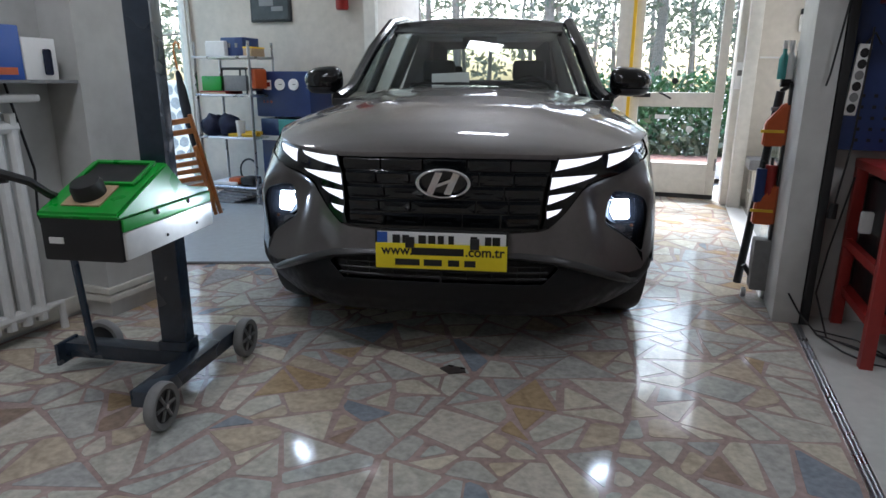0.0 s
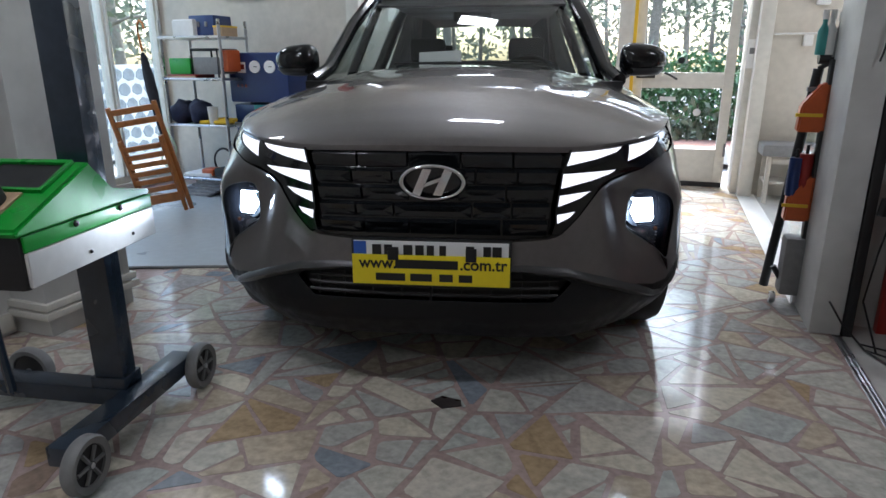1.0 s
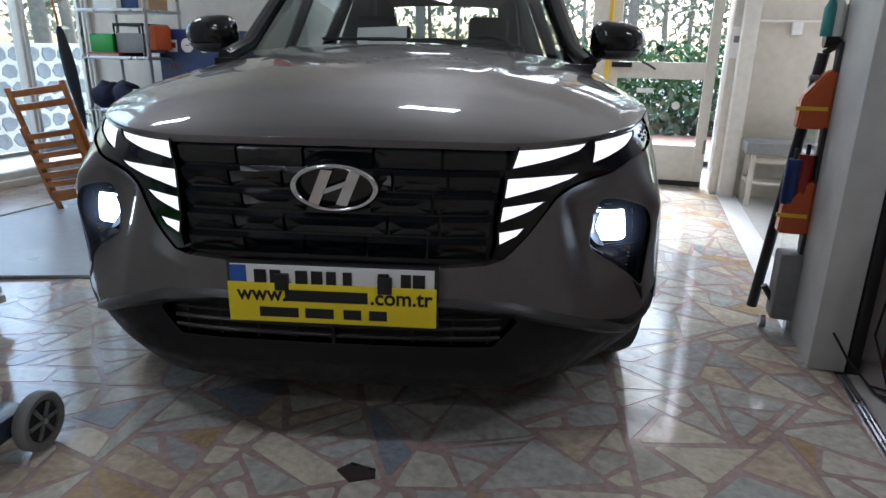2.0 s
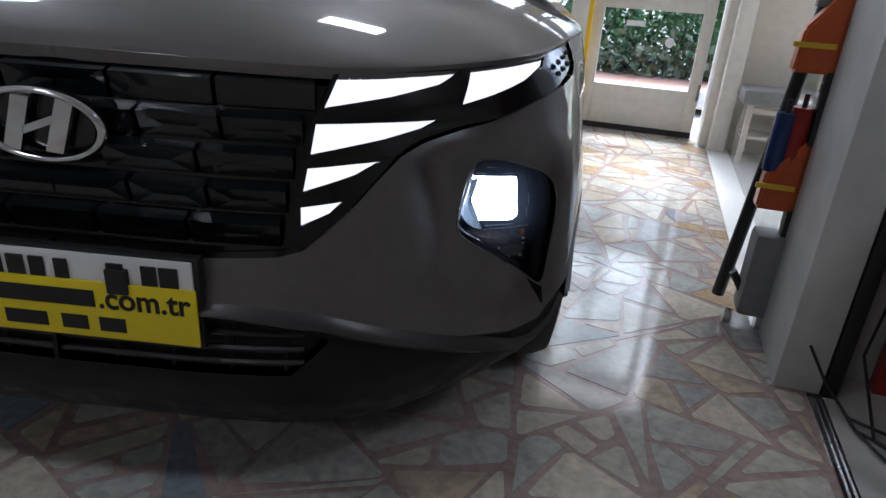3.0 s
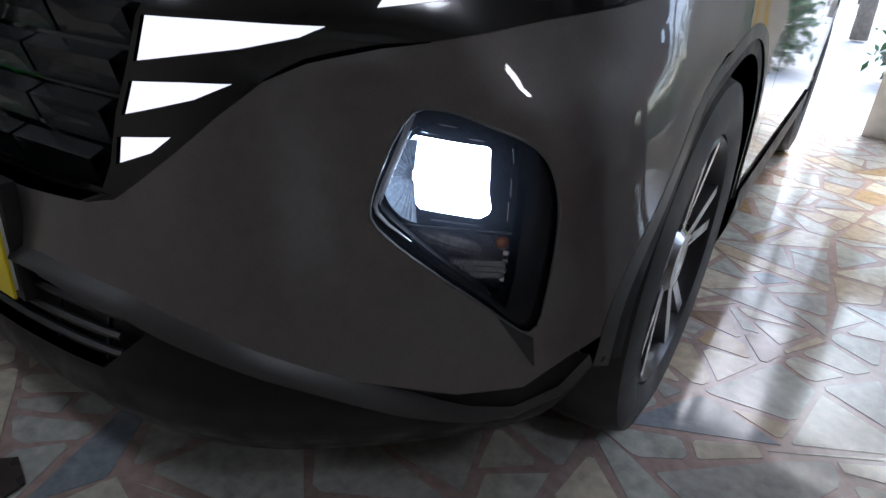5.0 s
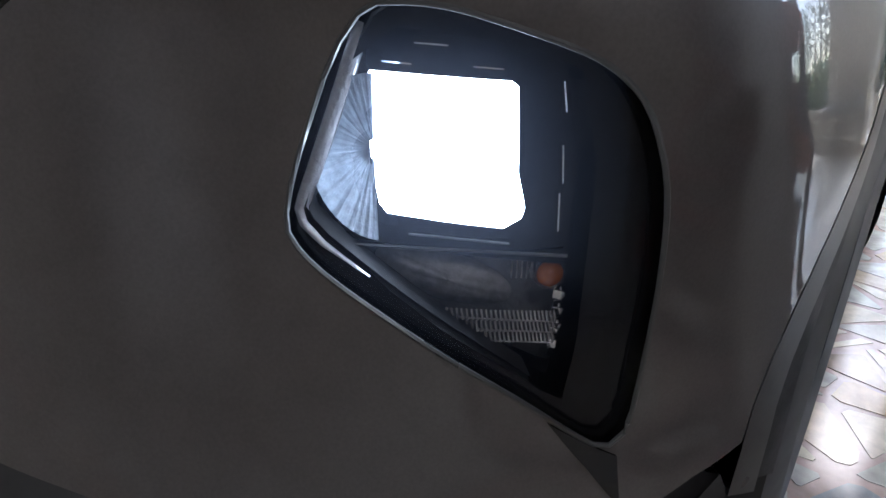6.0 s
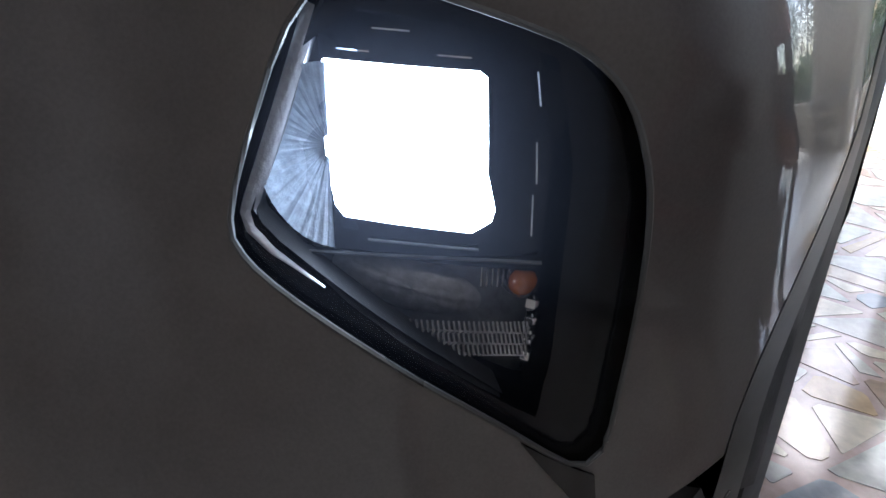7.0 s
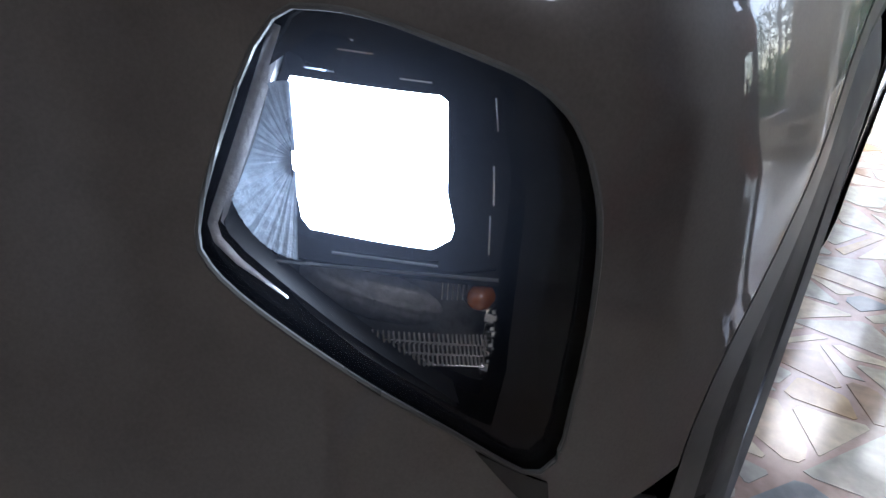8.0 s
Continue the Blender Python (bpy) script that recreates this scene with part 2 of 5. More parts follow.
def prism(bm, poly, depth, m=None):
    """A flat outline in x and z, drawn out along y by depth."""
    a = [bm.verts.new((x, 0, z)) for x, z in poly]
    b = [bm.verts.new((x, depth, z)) for x, z in poly]
    bm.faces.new(a)
    bm.faces.new(b[::-1])
    k = len(poly)
    for i in range(k):
        bm.faces.new((a[i], b[i], b[(i + 1) % k], a[(i + 1) % k]))
    if m is not None:
        for v in a + b:
            v.co = m @ v.co
    return bm


def lathe(bm, prof, n=48, axis="x", m=None, closed=True):
    """A profile of (radius, along) turned round an axis."""
    rings = []
    for j in range(n):
        a = 2 * math.pi * j / n
        ring = []
        for r, h in prof:
            p = (h, r * math.cos(a), r * math.sin(a)) if axis == "x" else (r * math.cos(a), r * math.sin(a), h)
            v = Vector(p)
            ring.append(bm.verts.new(m @ v if m is not None else v))
        rings.append(ring)
    k = len(prof)
    for j in range(n):
        q, w = rings[j], rings[(j + 1) % n]
        for i in range(k if closed else k - 1):
            bm.faces.new((q[i], q[(i + 1) % k], w[(i + 1) % k], w[i]))
    return bm


def inside(poly, p):
    x, y = p
    hit = False
    for (x0, y0), (x1, y1) in zip(poly, poly[1:] + poly[:1]):
        if (y0 > y) != (y1 > y) and x < (x1 - x0) * (y - y0) / (y1 - y0) + x0:
            hit = not hit
    return hit


def dense(poly, step, closed=True):
    out = []
    for a, b in zip(poly, poly[1:] + poly[:1] if closed else poly[1:]):
        k = max(1, int(math.hypot(b[0] - a[0], b[1] - a[1]) / step))
        out += [(a[0] + (b[0] - a[0]) * i / k, a[1] + (b[1] - a[1]) * i / k) for i in range(k)]
    if not closed:
        out.append(poly[-1])
    return out


def rounded(poly, n=2):
    """Cuts the corners of an outline, twice over."""
    for _ in range(n):
        out = []
        for (x0, y0), (x1, y1) in zip(poly, poly[1:] + poly[:1]):
            out += [(x0 + 0.22 * (x1 - x0), y0 + 0.22 * (y1 - y0)), (x0 + 0.78 * (x1 - x0), y0 + 0.78 * (y1 - y0))]
        poly = out
    return poly

# ---- the car: plan curve of its skin, and height by height how far the skin bulges ----
PLAN = [(0, .050), (.202, .049), (.363, .059), (.443, .075), (.504, .098), (.576, .14), (.637, .19), (.699, .248), (.762, .314), (.814, .374), (.867, .45), (.908, .539), (.928, .679), (.931, .90), (.932, 1.6), (.932, 3.0), (.925, 3.7), (.89, 4.15), (.80, 4.36), (.55, 4.45), (0, 4.48)]
FRONT_Z, FRONT_O = [.10, .18, .24, .30, .36, .42, .65, .80, .86, .90, .95, 1.05], [-.10, -.055, 0, .045, .06, .055, 0, -.04, -.065, -.09, -.14, -.26]
SIDE_Z, SIDE_O = [.10, .18, .25, .32, .45, .62, .78, .86, .95, 1.02, 1.08], [-.07, -.05, -.02, 0, 0, .004, .004, -.004, -.025, -.055, -.09]


def plan_curve():
    p = np.array(PLAN, float)
    q = np.vstack([[-p[1, 0], p[1, 1]], p, [-p[-2, 0], p[-2, 1]]])
    out = []
    for i in range(1, len(q) - 2):
        p0, p1, p2, p3 = q[i - 1:i + 3]
        d = [max(np.linalg.norm(b - a), 1e-6) ** .5 for a, b in ((p0, p1), (p1, p2), (p2, p3))]
        t0, t1, t2, t3 = 0, d[0], d[0] + d[1], sum(d)
        for t in np.linspace(t1, t2, 40, endpoint=False):
            a1 = (t1 - t) / (t1 - t0) * p0 + (t - t0) / (t1 - t0) * p1
            a2 = (t2 - t) / (t2 - t1) * p1 + (t - t1) / (t2 - t1) * p2
            a3 = (t3 - t) / (t3 - t2) * p2 + (t - t2) / (t3 - t2) * p3
            b1 = (t2 - t) / (t2 - t0) * a1 + (t - t0) / (t2 - t0) * a2
            b2 = (t3 - t) / (t3 - t1) * a2 + (t - t1) / (t3 - t1) * a3
            out.append((t2 - t) / (t2 - t1) * b1 + (t - t1) / (t2 - t1) * b2)
    out.append(p[-1])
    d = np.array(out)
    s = np.r_[0, np.cumsum(np.linalg.norm(np.diff(d, axis=0), axis=1))]
    return d, s, np.gradient(d, s, axis=0)


CURVE, ALONG, HEADING = plan_curve()


def soft(x, xs, ys, w):
    """A table of values read smoothly."""
    return sum(np.interp(np.asarray(x, float) + d, xs, ys) for d in np.linspace(-w, w, 9)) / 9


# the way round the car that outlines are given in, and the length along the plan curve
WAY = np.linspace(0, 9, 1801)
ARC = soft(WAY, [-1, 0, .69, .752, .861, .924, .949, 1.011, 1.15, 1.30, 10.0], [-1, 0, .69, .755, .854, .896, .922, .982, 1.135, 1.30, 10.0], .035)


def bulge(s, z):
    """Folds pressed into the bumper: the brow over the headlamp and the scoop below the paint."""
    brow = np.interp(s, [.55, .62, .72, .80, .90, .97], [.765, .750, .727, .727, .705, .66])
    # the corner stands squarer round the headlamp and along the lamp cluster than the plan curve
    lower = soft(s, [.60, .69, .74, .80, .86, .91, .96, 1.03, 1.12, 1.24], [0, -.026, -.006, .038, .066, .076, .068, .042, .014, 0], .05)
    upper = soft(s, [.42, .55, .64, .74, .86, .98, 1.08, 1.2], [0, .014, .034, .040, .044, .044, .022, 0], .06)
    f = np.clip((z - .72) / .09, 0, 1)
    f = f * f * (3 - 2 * f)
    square = (1 - f) * lower * soft(z, [.40, .46, .53, .60, .66, .74], [0, .10, .40, .76, 1, 1], .03) + f * upper * soft(z, [.80, .90, .96, 1.03], [1, .9, .5, 0], .03)
    depth = .006 * np.clip((s - .60) / .08, 0, 1) * np.clip((1.02 - s) / .10, 0, 1)
    under = np.clip((brow - z) / .012, 0, 1) * np.clip((z - .36) / .22, 0, 1)
    return square - depth * under


def skin(s, z, off=0.0):
    s, z = np.interp(np.asarray(s, float), WAY, ARC), np.asarray(z, float)
    x, y = np.interp(s, ALONG, CURVE[:, 0]), np.interp(s, ALONG, CURVE[:, 1])
    tx, ty = np.interp(s, ALONG, HEADING[:, 0]), np.interp(s, ALONG, HEADING[:, 1])
    w = np.clip((s - .95) / .45, 0, 1)
    w = w * w * (3 - 2 * w)
    o = (1 - w) * np.interp(z, FRONT_Z, FRONT_O) + w * np.interp(z, SIDE_Z, SIDE_O) + bulge(s, z) + off
    n = np.hypot(tx, ty)
    return np.stack([x + ty / n * o, y - tx / n * o, z + 0 * s], -1)


def normal(s, z, h=.012):
    a, b = skin(s + h, z) - skin(np.asarray(s) - h, z), skin(s, z + h) - skin(s, np.asarray(z) - h)
    n = np.cross(a, b)
    return n / np.linalg.norm(n, axis=-1, keepdims=True)


def at(s, z, off=0.0, side=1):
    p = skin(s, z, off)
    return Vector((side * float(p[0]), float(p[1]), float(p[2])))


half = len(ALONG) * 9 // 10
CURVE[:, 1] = np.maximum.accumulate(CURVE[:, 1])


def s_at(y):
    return float(np.interp(np.interp(y, CURVE[1:half, 1], ALONG[1:half]), ARC, WAY))


def sheet(name, outer, mat, parent, holes=(), step=.03, off=0.0, skirt=.015, side=1, label="", fold=0.0):
    """A panel of the car's skin inside an outline in (way round the car, height), with holes, and edges turned in by skirt."""
    loops = [dense(p, step * .6) for p in (outer, *holes)]
    vs = [Vector(p) for q in loops for p in q]
    es, k = [], 0
    for q in loops:
        es += [(k + i, k + (i + 1) % len(q)) for i in range(len(q))]
        k += len(q)
    s0, s1 = min(p[0] for p in outer), max(p[0] for p in outer)
    z0, z1 = min(p[1] for p in outer), max(p[1] for p in outer)
    rng = random.Random(4)
    for i in range(int((s1 - s0) / step) + 2):
        for j in range(int((z1 - z0) / step) + 2):
            p = (s0 + (i + .3 + .05 * rng.random()) * step, z0 + (j + .3 + .05 * rng.random()) * step)
            if inside(outer, p) and not any(inside(h, p) for h in holes):
                vs.append(Vector(p))
    v2, _, f2, *_ = delaunay_2d_cdt(vs, es, [], 0, 1e-5)
    st, zt = np.array([v.x for v in v2]), np.array([v.y for v in v2])
    co, no = skin(st, zt, off), normal(st, zt)
    faces = []
    for f in f2:
        c = (sum(v2[i].x for i in f) / 3, sum(v2[i].y for i in f) / 3)
        if inside(outer, c) and not any(inside(h, c) for h in holes):
            a, b, d = (v2[i] for i in f)
            turn = (b.x - a.x) * (d.y - a.y) - (b.y - a.y) * (d.x - a.x)
            faces.append(tuple(f) if turn > 0 else tuple(reversed(f)))
    co, no = list(map(tuple, co)), list(map(tuple, no))
    if skirt:
        for q in loops:
            q = np.array(q)
            top, low = skin(q[:, 0], q[:, 1], off), skin(q[:, 0], q[:, 1], off - skirt)
            base = len(co)
            nn = normal(q[:, 0], q[:, 1])
            d = np.roll(top, -1, 0) - np.roll(top, 1, 0)
            out = np.cross(d, nn)
            out /= np.maximum(np.linalg.norm(out, axis=1, keepdims=True), 1e-9)
            co += list(map(tuple, top)) + list(map(tuple, low))
            no += list(map(tuple, out)) * 2
            k = len(q)
            faces += [(base + i, base + (i + 1) % k, base + k + (i + 1) % k, base + k + i) for i in range(k)]
    if side < 0:
        co, no = [(-x, y, z) for x, y, z in co], [(-x, y, z) for x, y, z in no]
        faces = [tuple(reversed(f)) for f in faces]
    me = bpy.data.meshes.new(name)
    me.from_pydata(co, [], faces)
    me.polygons.foreach_set("use_smooth", [True] * len(me.polygons))
    me.normals_split_custom_set_from_vertices(no)
    me.materials.append(mat)
    ob = new(name, me)
    ob.parent = parent
    return tagged(ob, label)


def follow(pts, off=0.0, side=1, step=.02):
    return [at(s, z, off, side) for s, z in dense(pts, step, closed=False)]


NOSE = 2.42
car = thing("parked_car", "dark taupe-grey compact SUV parked on the marble floor, headlamps lit", "car", pose(0, NOSE, 0, 0, 0, 1.4))

HOODLINE = [(0, .880), (.26, .881), (.5, .878), (.73, .887), (.99, .899), (1.17, .917)]
PANELBOTTOM = [(1.147, .875), (1.032, .839), (.878, .812), (.72, .783), (.642, .761), (.593, .739), (.545, .702), (.498, .66), (.451, .62), (.422, .597), (.383, .586), (.274, .578), (0, .575)]
LOWEDGE = [(0, .500), (.278, .498), (.447, .483), (.578, .442), (.68, .406), (.823, .374), (.932, .374), (.999, .415)]
FOLD = [(0, .490), (.308, .487), (.447, .469), (.578, .424), (.758, .354), (.85, .324), (.929, .317), (.99, .345), (1.03, .385)]
ARCH_Y, ARCH_Z = .880, .362
REAR_Y = ARCH_Y + 2.68
LAMP = rounded([(.752, .722), (.706, .604), (.722, .577), (.782, .539), (.87, .486), (.945, .442), (.949, .548), (.941, .630), (.924, .678), (.898, .698), (.849, .711), (.80, .724)], 2)


def arch(y, r, a0, a1, n=18):
    """An arc round a wheel, as (way round the car, height)."""
    return [(s_at(y + r * math.cos(radians(a0 + (a1 - a0) * i / n))), ARCH_Z + r * math.sin(radians(a0 + (a1 - a0) * i / n))) for i in range(n + 1)]


SEAM = [(1.109, .853), (1.189, .815), (1.285, .775)]
S_DOOR, S_MID, S_REAR = s_at(1.40), s_at(2.40), s_at(3.37)
BELT = .985


def top_z(s):
    return float(np.interp(s, [0, .26, .5, .73, .99, 1.17, S_DOOR, S_MID, S_REAR, S_REAR + 1.2], [.880, .881, .878, .887, .899, .917, .985, 1.0, 1.02, 1.03]))


for side in (1, -1):
    front_arc = arch(ARCH_Y, .445, 180, 100)
    cover = [(0, .500), *LOWEDGE[1:], *[p for p in front_arc if p[1] < .77 and p[1] > .40], *SEAM[::-1], (1.03, .836), *PANELBOTTOM[2:]]
    sheet("bumper_cover", cover, PAINT, car, holes=[LAMP], step=.022, skirt=.028, side=side, label="painted front bumper cover")
    # paint folds under, the lit fold put in grey, then the black lower bumper
    low = [(0, .215), (.5, .215), (.8, .222), (.96, .26), (1.01, .33), *[p for p in front_arc if .30 < p[1] < .40], *LOWEDGE[::-1]]
    intake = [(.004, .375), (.40, .378), (.46, .44), (.43, .468), (.004, .472)]
    sheet("lower_bumper", low, PLASTIC, car, holes=[intake], step=.03, off=-.010, skirt=.03, side=side, label="black plastic lower bumper")
    bm = bmesh.new()
    for ridge in (dense(FOLD, .02, closed=False),):
        rows = []
        for s, z in ridge:
            w = float(np.interp(s, [.25, .40, .70, .92], [.014, .022, .022, .010]))
            z += .4 * w
            o = .010 if s < .8 else .010 - .012 * min(1, (s - .8) / .15)
            rows.append([bm.verts.new(at(s, z + w, -.008, side)), bm.verts.new(at(s, z + .3 * w, o, side)), bm.verts.new(at(s, z - .4 * w, o + .002, side)), bm.verts.new(at(s, z - w, -.006, side))])
        for q, w in zip(rows, rows[1:]):
            for i in range(3):
                bm.faces.new((q[i], w[i], w[i + 1], q[i + 1]))
    part("bumper_ridge", bm, FOLD_GREY, car, "lit fold of the bumper paint, drawn as a satin grey ridge", 60)
    for z in (.392, .418, .444):
        part("intake_slat", rod(follow([(.0, z), (.42, z + .004)], -.022, side), .006, 6), BLACK, car)
    for s in (.1, .2, .3, .39):
        part("intake_divider", rod([at(s, .378, -.028, side), at(s + .004, .468, -.028, side)], .004, 6), BLACK, car)
    sheet("intake_backing", [(0, .36), (.47, .36), (.47, .485), (0, .485)], BLACK, car, off=-.05, skirt=0, side=side)
    # black nose panel with the grille and the lamp cluster
    inner = [(.49, .872), (.459, .818), (.444, .794), (.434, .746), (.421, .69), (.417, .634), (.405, .60)]
    nose = [*[(s, z - .003) for s, z in HOODLINE], *PANELBOTTOM]
    sheet("nose_panel", nose, BLACK_GLOSS, car, off=-.034, skirt=0, side=side, label="gloss black nose panel")
    cluster = [*[(s - .008, z) for s, z in inner], (.422, .597), *PANELBOTTOM[8::-1], (1.165, .912), (.99, .894), (.73, .882), (.5, .873)]
    DRL = [[(.490, .869), (.60, .873), (.730, .877), (.707, .866), (.679, .855), (.579, .836), (.459, .818)],
           [(.751, .876), (.88, .882), (1.011, .891), (.986, .876), (.91, .854), (.798, .834), (.714, .821)],
           [(.444, .794), (.55, .798), (.664, .801), (.635, .787), (.566, .770), (.434, .746)],
           [(.429, .725), (.50, .731), (.559, .734), (.511, .713), (.421, .688)],
           [(.417, .664), (.488, .673), (.464, .653), (.417, .634)]]
    panel = sheet("daytime_lamp_panel", cluster, BLACK_GLOSS, car, holes=DRL, step=.025, off=-.006, skirt=.03, side=side, label="gloss black cluster of daytime lamps")
    for d in DRL:
        bowl = sheet("daytime_lamp", d, DRL_LIT, panel, step=.02, off=-.012, skirt=.012, side=side, label="lit white wing-shaped daytime lamp")
        if len(d) > 5:
            a, b = d[0], d[-1]
            for i in range(1, 9):
                f = i / 9.5
                p = (a[0] + (d[2][0] - a[0]) * f * .8, a[1] - .006)
                q = (b[0] + (d[2][0] - b[0]) * f * .8, b[1] + (d[2][1] - b[1]) * f ** 1.5 + .008)
                if p[1] > q[1] + .008:
                    part("lens_rib", rod([at(*p, -.0105, side), at(*q, -.0105, side)], .0006, 5), DRL_LIT, panel)
    for i in range(4):
        for j in range(3):
            s, z = 1.02 + .033 * i + .012 * j, .872 - .013 * j + .007 * i
            if inside(cluster, (s, z)) and inside(cluster, (s + .02, z)):
                bm = bmesh.new()
                q = [bm.verts.new(at(s + a, z + b, -.004, side)) for a, b in ((0, 0), (.014, -.005), (.024, .002), (.009, .008))]
                t = bm.verts.new(at(s + .012, z + .002, .001, side))
                for k in range(4):
                    bm.faces.new((q[k], q[(k + 1) % 4], t))
                part("facet", bm, BLACK_GLOSS, panel, smooth=None)
    # faceted grille pieces
    for r in range(5):
        z0 = .594 + r * .0545
        lim = float(np.interp(z0 + .027, [.60, .634, .69, .746, .818, .872], [.38, .392, .398, .412, .435, .465]))
        n = 3 if r % 2 else 2.5
        w = lim / n
        edges = [0] + [w * (i + (1 if r % 2 else .5)) for i in range(10) if w * (i + (1 if r % 2 else .5)) < lim + .01]
        for a, b in zip(edges, edges[1:]):
            if r >= 2 and r <= 3 and b < .12:
                continue
            bm = bmesh.new()
            g = .004
            lo = [bm.verts.new(at(a + g if a else 0, z0, -.024, side)), bm.verts.new(at(b - g, z0, -.024, side))]
            mid = [bm.verts.new(at(a + (.3 * w if a else 0), z0 + .020, -.016, side)), bm.verts.new(at(b - .3 * w, z0 + .020, -.016, side))]
            rid = [bm.verts.new(at(a + g if a else 0, z0 + .041, .000, side)), bm.verts.new(at(b - g, z0 + .041, .000, side))]
            up = [bm.verts.new(at(a + g if a else 0, z0 + .050, -.020, side)), bm.verts.new(at(b - g, z0 + .050, -.020, side))]
            bm.faces.new((lo[0], lo[1], mid[1], mid[0]))
            bm.faces.new((mid[0], mid[1], rid[1], rid[0]))
            bm.faces.new((lo[0], mid[0], rid[0]))
            bm.faces.new((lo[1], rid[1], mid[1]))
            bm.faces.new((rid[0], rid[1], up[1], up[0]))
            part("grille_facet", bm, GRILLE, car, smooth=None)

    # ---- headlamp ----
    lamp = sheet("headlamp", LAMP, LAMP_BLACK, car, step=.011, off=-.009, skirt=.03, side=side, label="lit square headlamp in a gloss black housing",
                 holes=[rounded([(.762, .714), (.720, .610), (.728, .595), (.783, .550), (.868, .499), (.902, .484), (.896, .690), (.850, .703)], 1)])
    part("lamp_rim", rod(follow(LAMP + LAMP[:1], .0005, side, .008), .0018, 6), TRIM, lamp)
    # satin band inside the rim, wide along the inner edge and thin below
    path = np.array(dense([(.760, .712), (.719, .606), (.721, .598), (.732, .587), (.785, .552), (.866, .502)], .006, closed=False))
    step_ = np.gradient(path, axis=0)
    inward = np.stack([-step_[:, 1], step_[:, 0]], 1) / np.linalg.norm(step_, axis=1, keepdims=True)
    for nm, d0, d1, o0, o1, mat in (("inner_trim", -.0045, .0045, -.007, -.012, SATIN), ("trim_edge", .0045, .007, -.012, -.034, BLACK), ("lower_trim", -.0045, .0035, -.010, -.020, BLACK)):
        bm = bmesh.new()
        rail = []
        cutoff = int(len(path) * .56)
        for k, (p, n) in enumerate(zip(path, inward)):
            if (mat is SATIN and k > cutoff) or (nm == "lower_trim" and k < cutoff):
                continue
            f = float(np.interp(k / len(path), [0, .44, .56, 1], [1, 1, .7, .5])) * (min(1, (cutoff + 1 - k) / 10) if mat is SATIN else 1)
            a, b = p + n * d0 * f, p + n * d1 * f
            rail.append((bm.verts.new(at(a[0], a[1], o0, side)), bm.verts.new(at((a[0] + b[0]) / 2, (a[1] + b[1]) / 2, (o0 + o1) / 2 + .002, side)), bm.verts.new(at(b[0], b[1], o1, side))))
        for q, w in zip(rail, rail[1:]):
            bm.faces.new((q[0], w[0], w[1], q[1]))
            bm.faces.new((q[1], w[1], w[2], q[2]))
        part(nm, bm, mat, lamp, "satin grey inner trim" if mat is SATIN else "", True)
    sheet("lamp_well", [(.70, .47), (.93, .43), (.93, .70), (.75, .72)], LAMP_BLACK, lamp, step=.03, off=-.075, skirt=0, side=side)
    beam = [(.764, .684), (.849, .683), (.854, .680), (.855, .632), (.861, .611), (.859, .604), (.847, .597), (.772, .600), (.767, .606), (.763, .630), (.761, .679)]
    front = [(.762, .700), (.764, .708), (.912, .700), (.915, .574), (.735, .583), (.762, .596)]
    sheet("projector_face", front, LAMP_BLACK, lamp, holes=[beam], step=.02, off=-.032, skirt=.02, side=side)
    sheet("beam_window", beam, BEAM, lamp, step=.012, off=-.034, skirt=.004, side=side, label="glowing blue-white projector window")
    # ribbed bowl that catches the light of the window beside it
    bm = bmesh.new()
    fan = [[bm.verts.new(at(.765 - r * math.sin(radians(a)), .638 - r * 1.18 * math.cos(radians(a)), -.037 + .026 * (r / .040) + (.0007 * math.sin(a * 1.9 + 60 * r) + .0004 * math.sin(a * .83)) * min(1, r / .015), side)) for a in np.linspace(0, 180, 121)] for r in (.001, .004, .008, .012, .016, .020, .024, .028, .032, .036, .040)]
    for q, w in zip(fan, fan[1:]):
        for k in range(len(q) - 1):
            bm.faces.new((q[k], q[k + 1], w[k + 1], w[k]))
    part("reflector_bowl", bm, BOWL, lamp, "ribbed silver reflector bowl lit by the headlamp", True)
    part("divider", rod([at(.734, .580, -.026, side), at(.894, .583, -.026, side)], .0011, 6), TRIM, lamp)
    part("lower_lip", rod([at(.785, .590, -.029, side), at(.850, .589, -.029, side)], .0008, 6), TRIM, lamp)
    # small chrome rods and shards shaped after the glints in the housing
    for z0, s0, w in ((.690, .772, .018), (.690, .826, .018), (.701, .792, .020)):
        part("glint_edge", rod([at(s0, z0, -.030, side), at(s0 + w, z0 - .0005, -.030, side)], .0008, 5), CHROME, lamp)
    for z0, z1 in ((.684, .668), (.650, .628), (.622, .598)):
        part("glint_edge", rod([at(.884, z0, -.030, side), at(.886, z1, -.030, side)], .0007, 5), CHROME, lamp)
    for q in ([(.762, .712), (.765, .711), (.773, .692)], [(.774, .713), (.782, .711), (.786, .705)], [(.797, .708), (.806, .711), (.800, .706)]):
        bm = bmesh.new()
        top, low = [bm.verts.new(at(*p, -.024, side)) for p in q], [bm.verts.new(at(*p, -.030, side)) for p in q]
        bm.faces.new(top)
        for k in range(3):
            bm.faces.new((top[k], low[k], low[(k + 1) % 3], top[(k + 1) % 3]))
        part("glint_shard", bm, CHROME, lamp, smooth=None)
    sig = [(.752, .577), (.912, .580), (.914, .490), (.890, .495), (.80, .530), (.745, .570)]
    signal = sheet("turn_signal", sig, SIGNAL_DARK, lamp, step=.015, off=-.048, skirt=.01, side=side, label="unlit silvered turn signal with amber bulb")
    bm = bmesh.new()
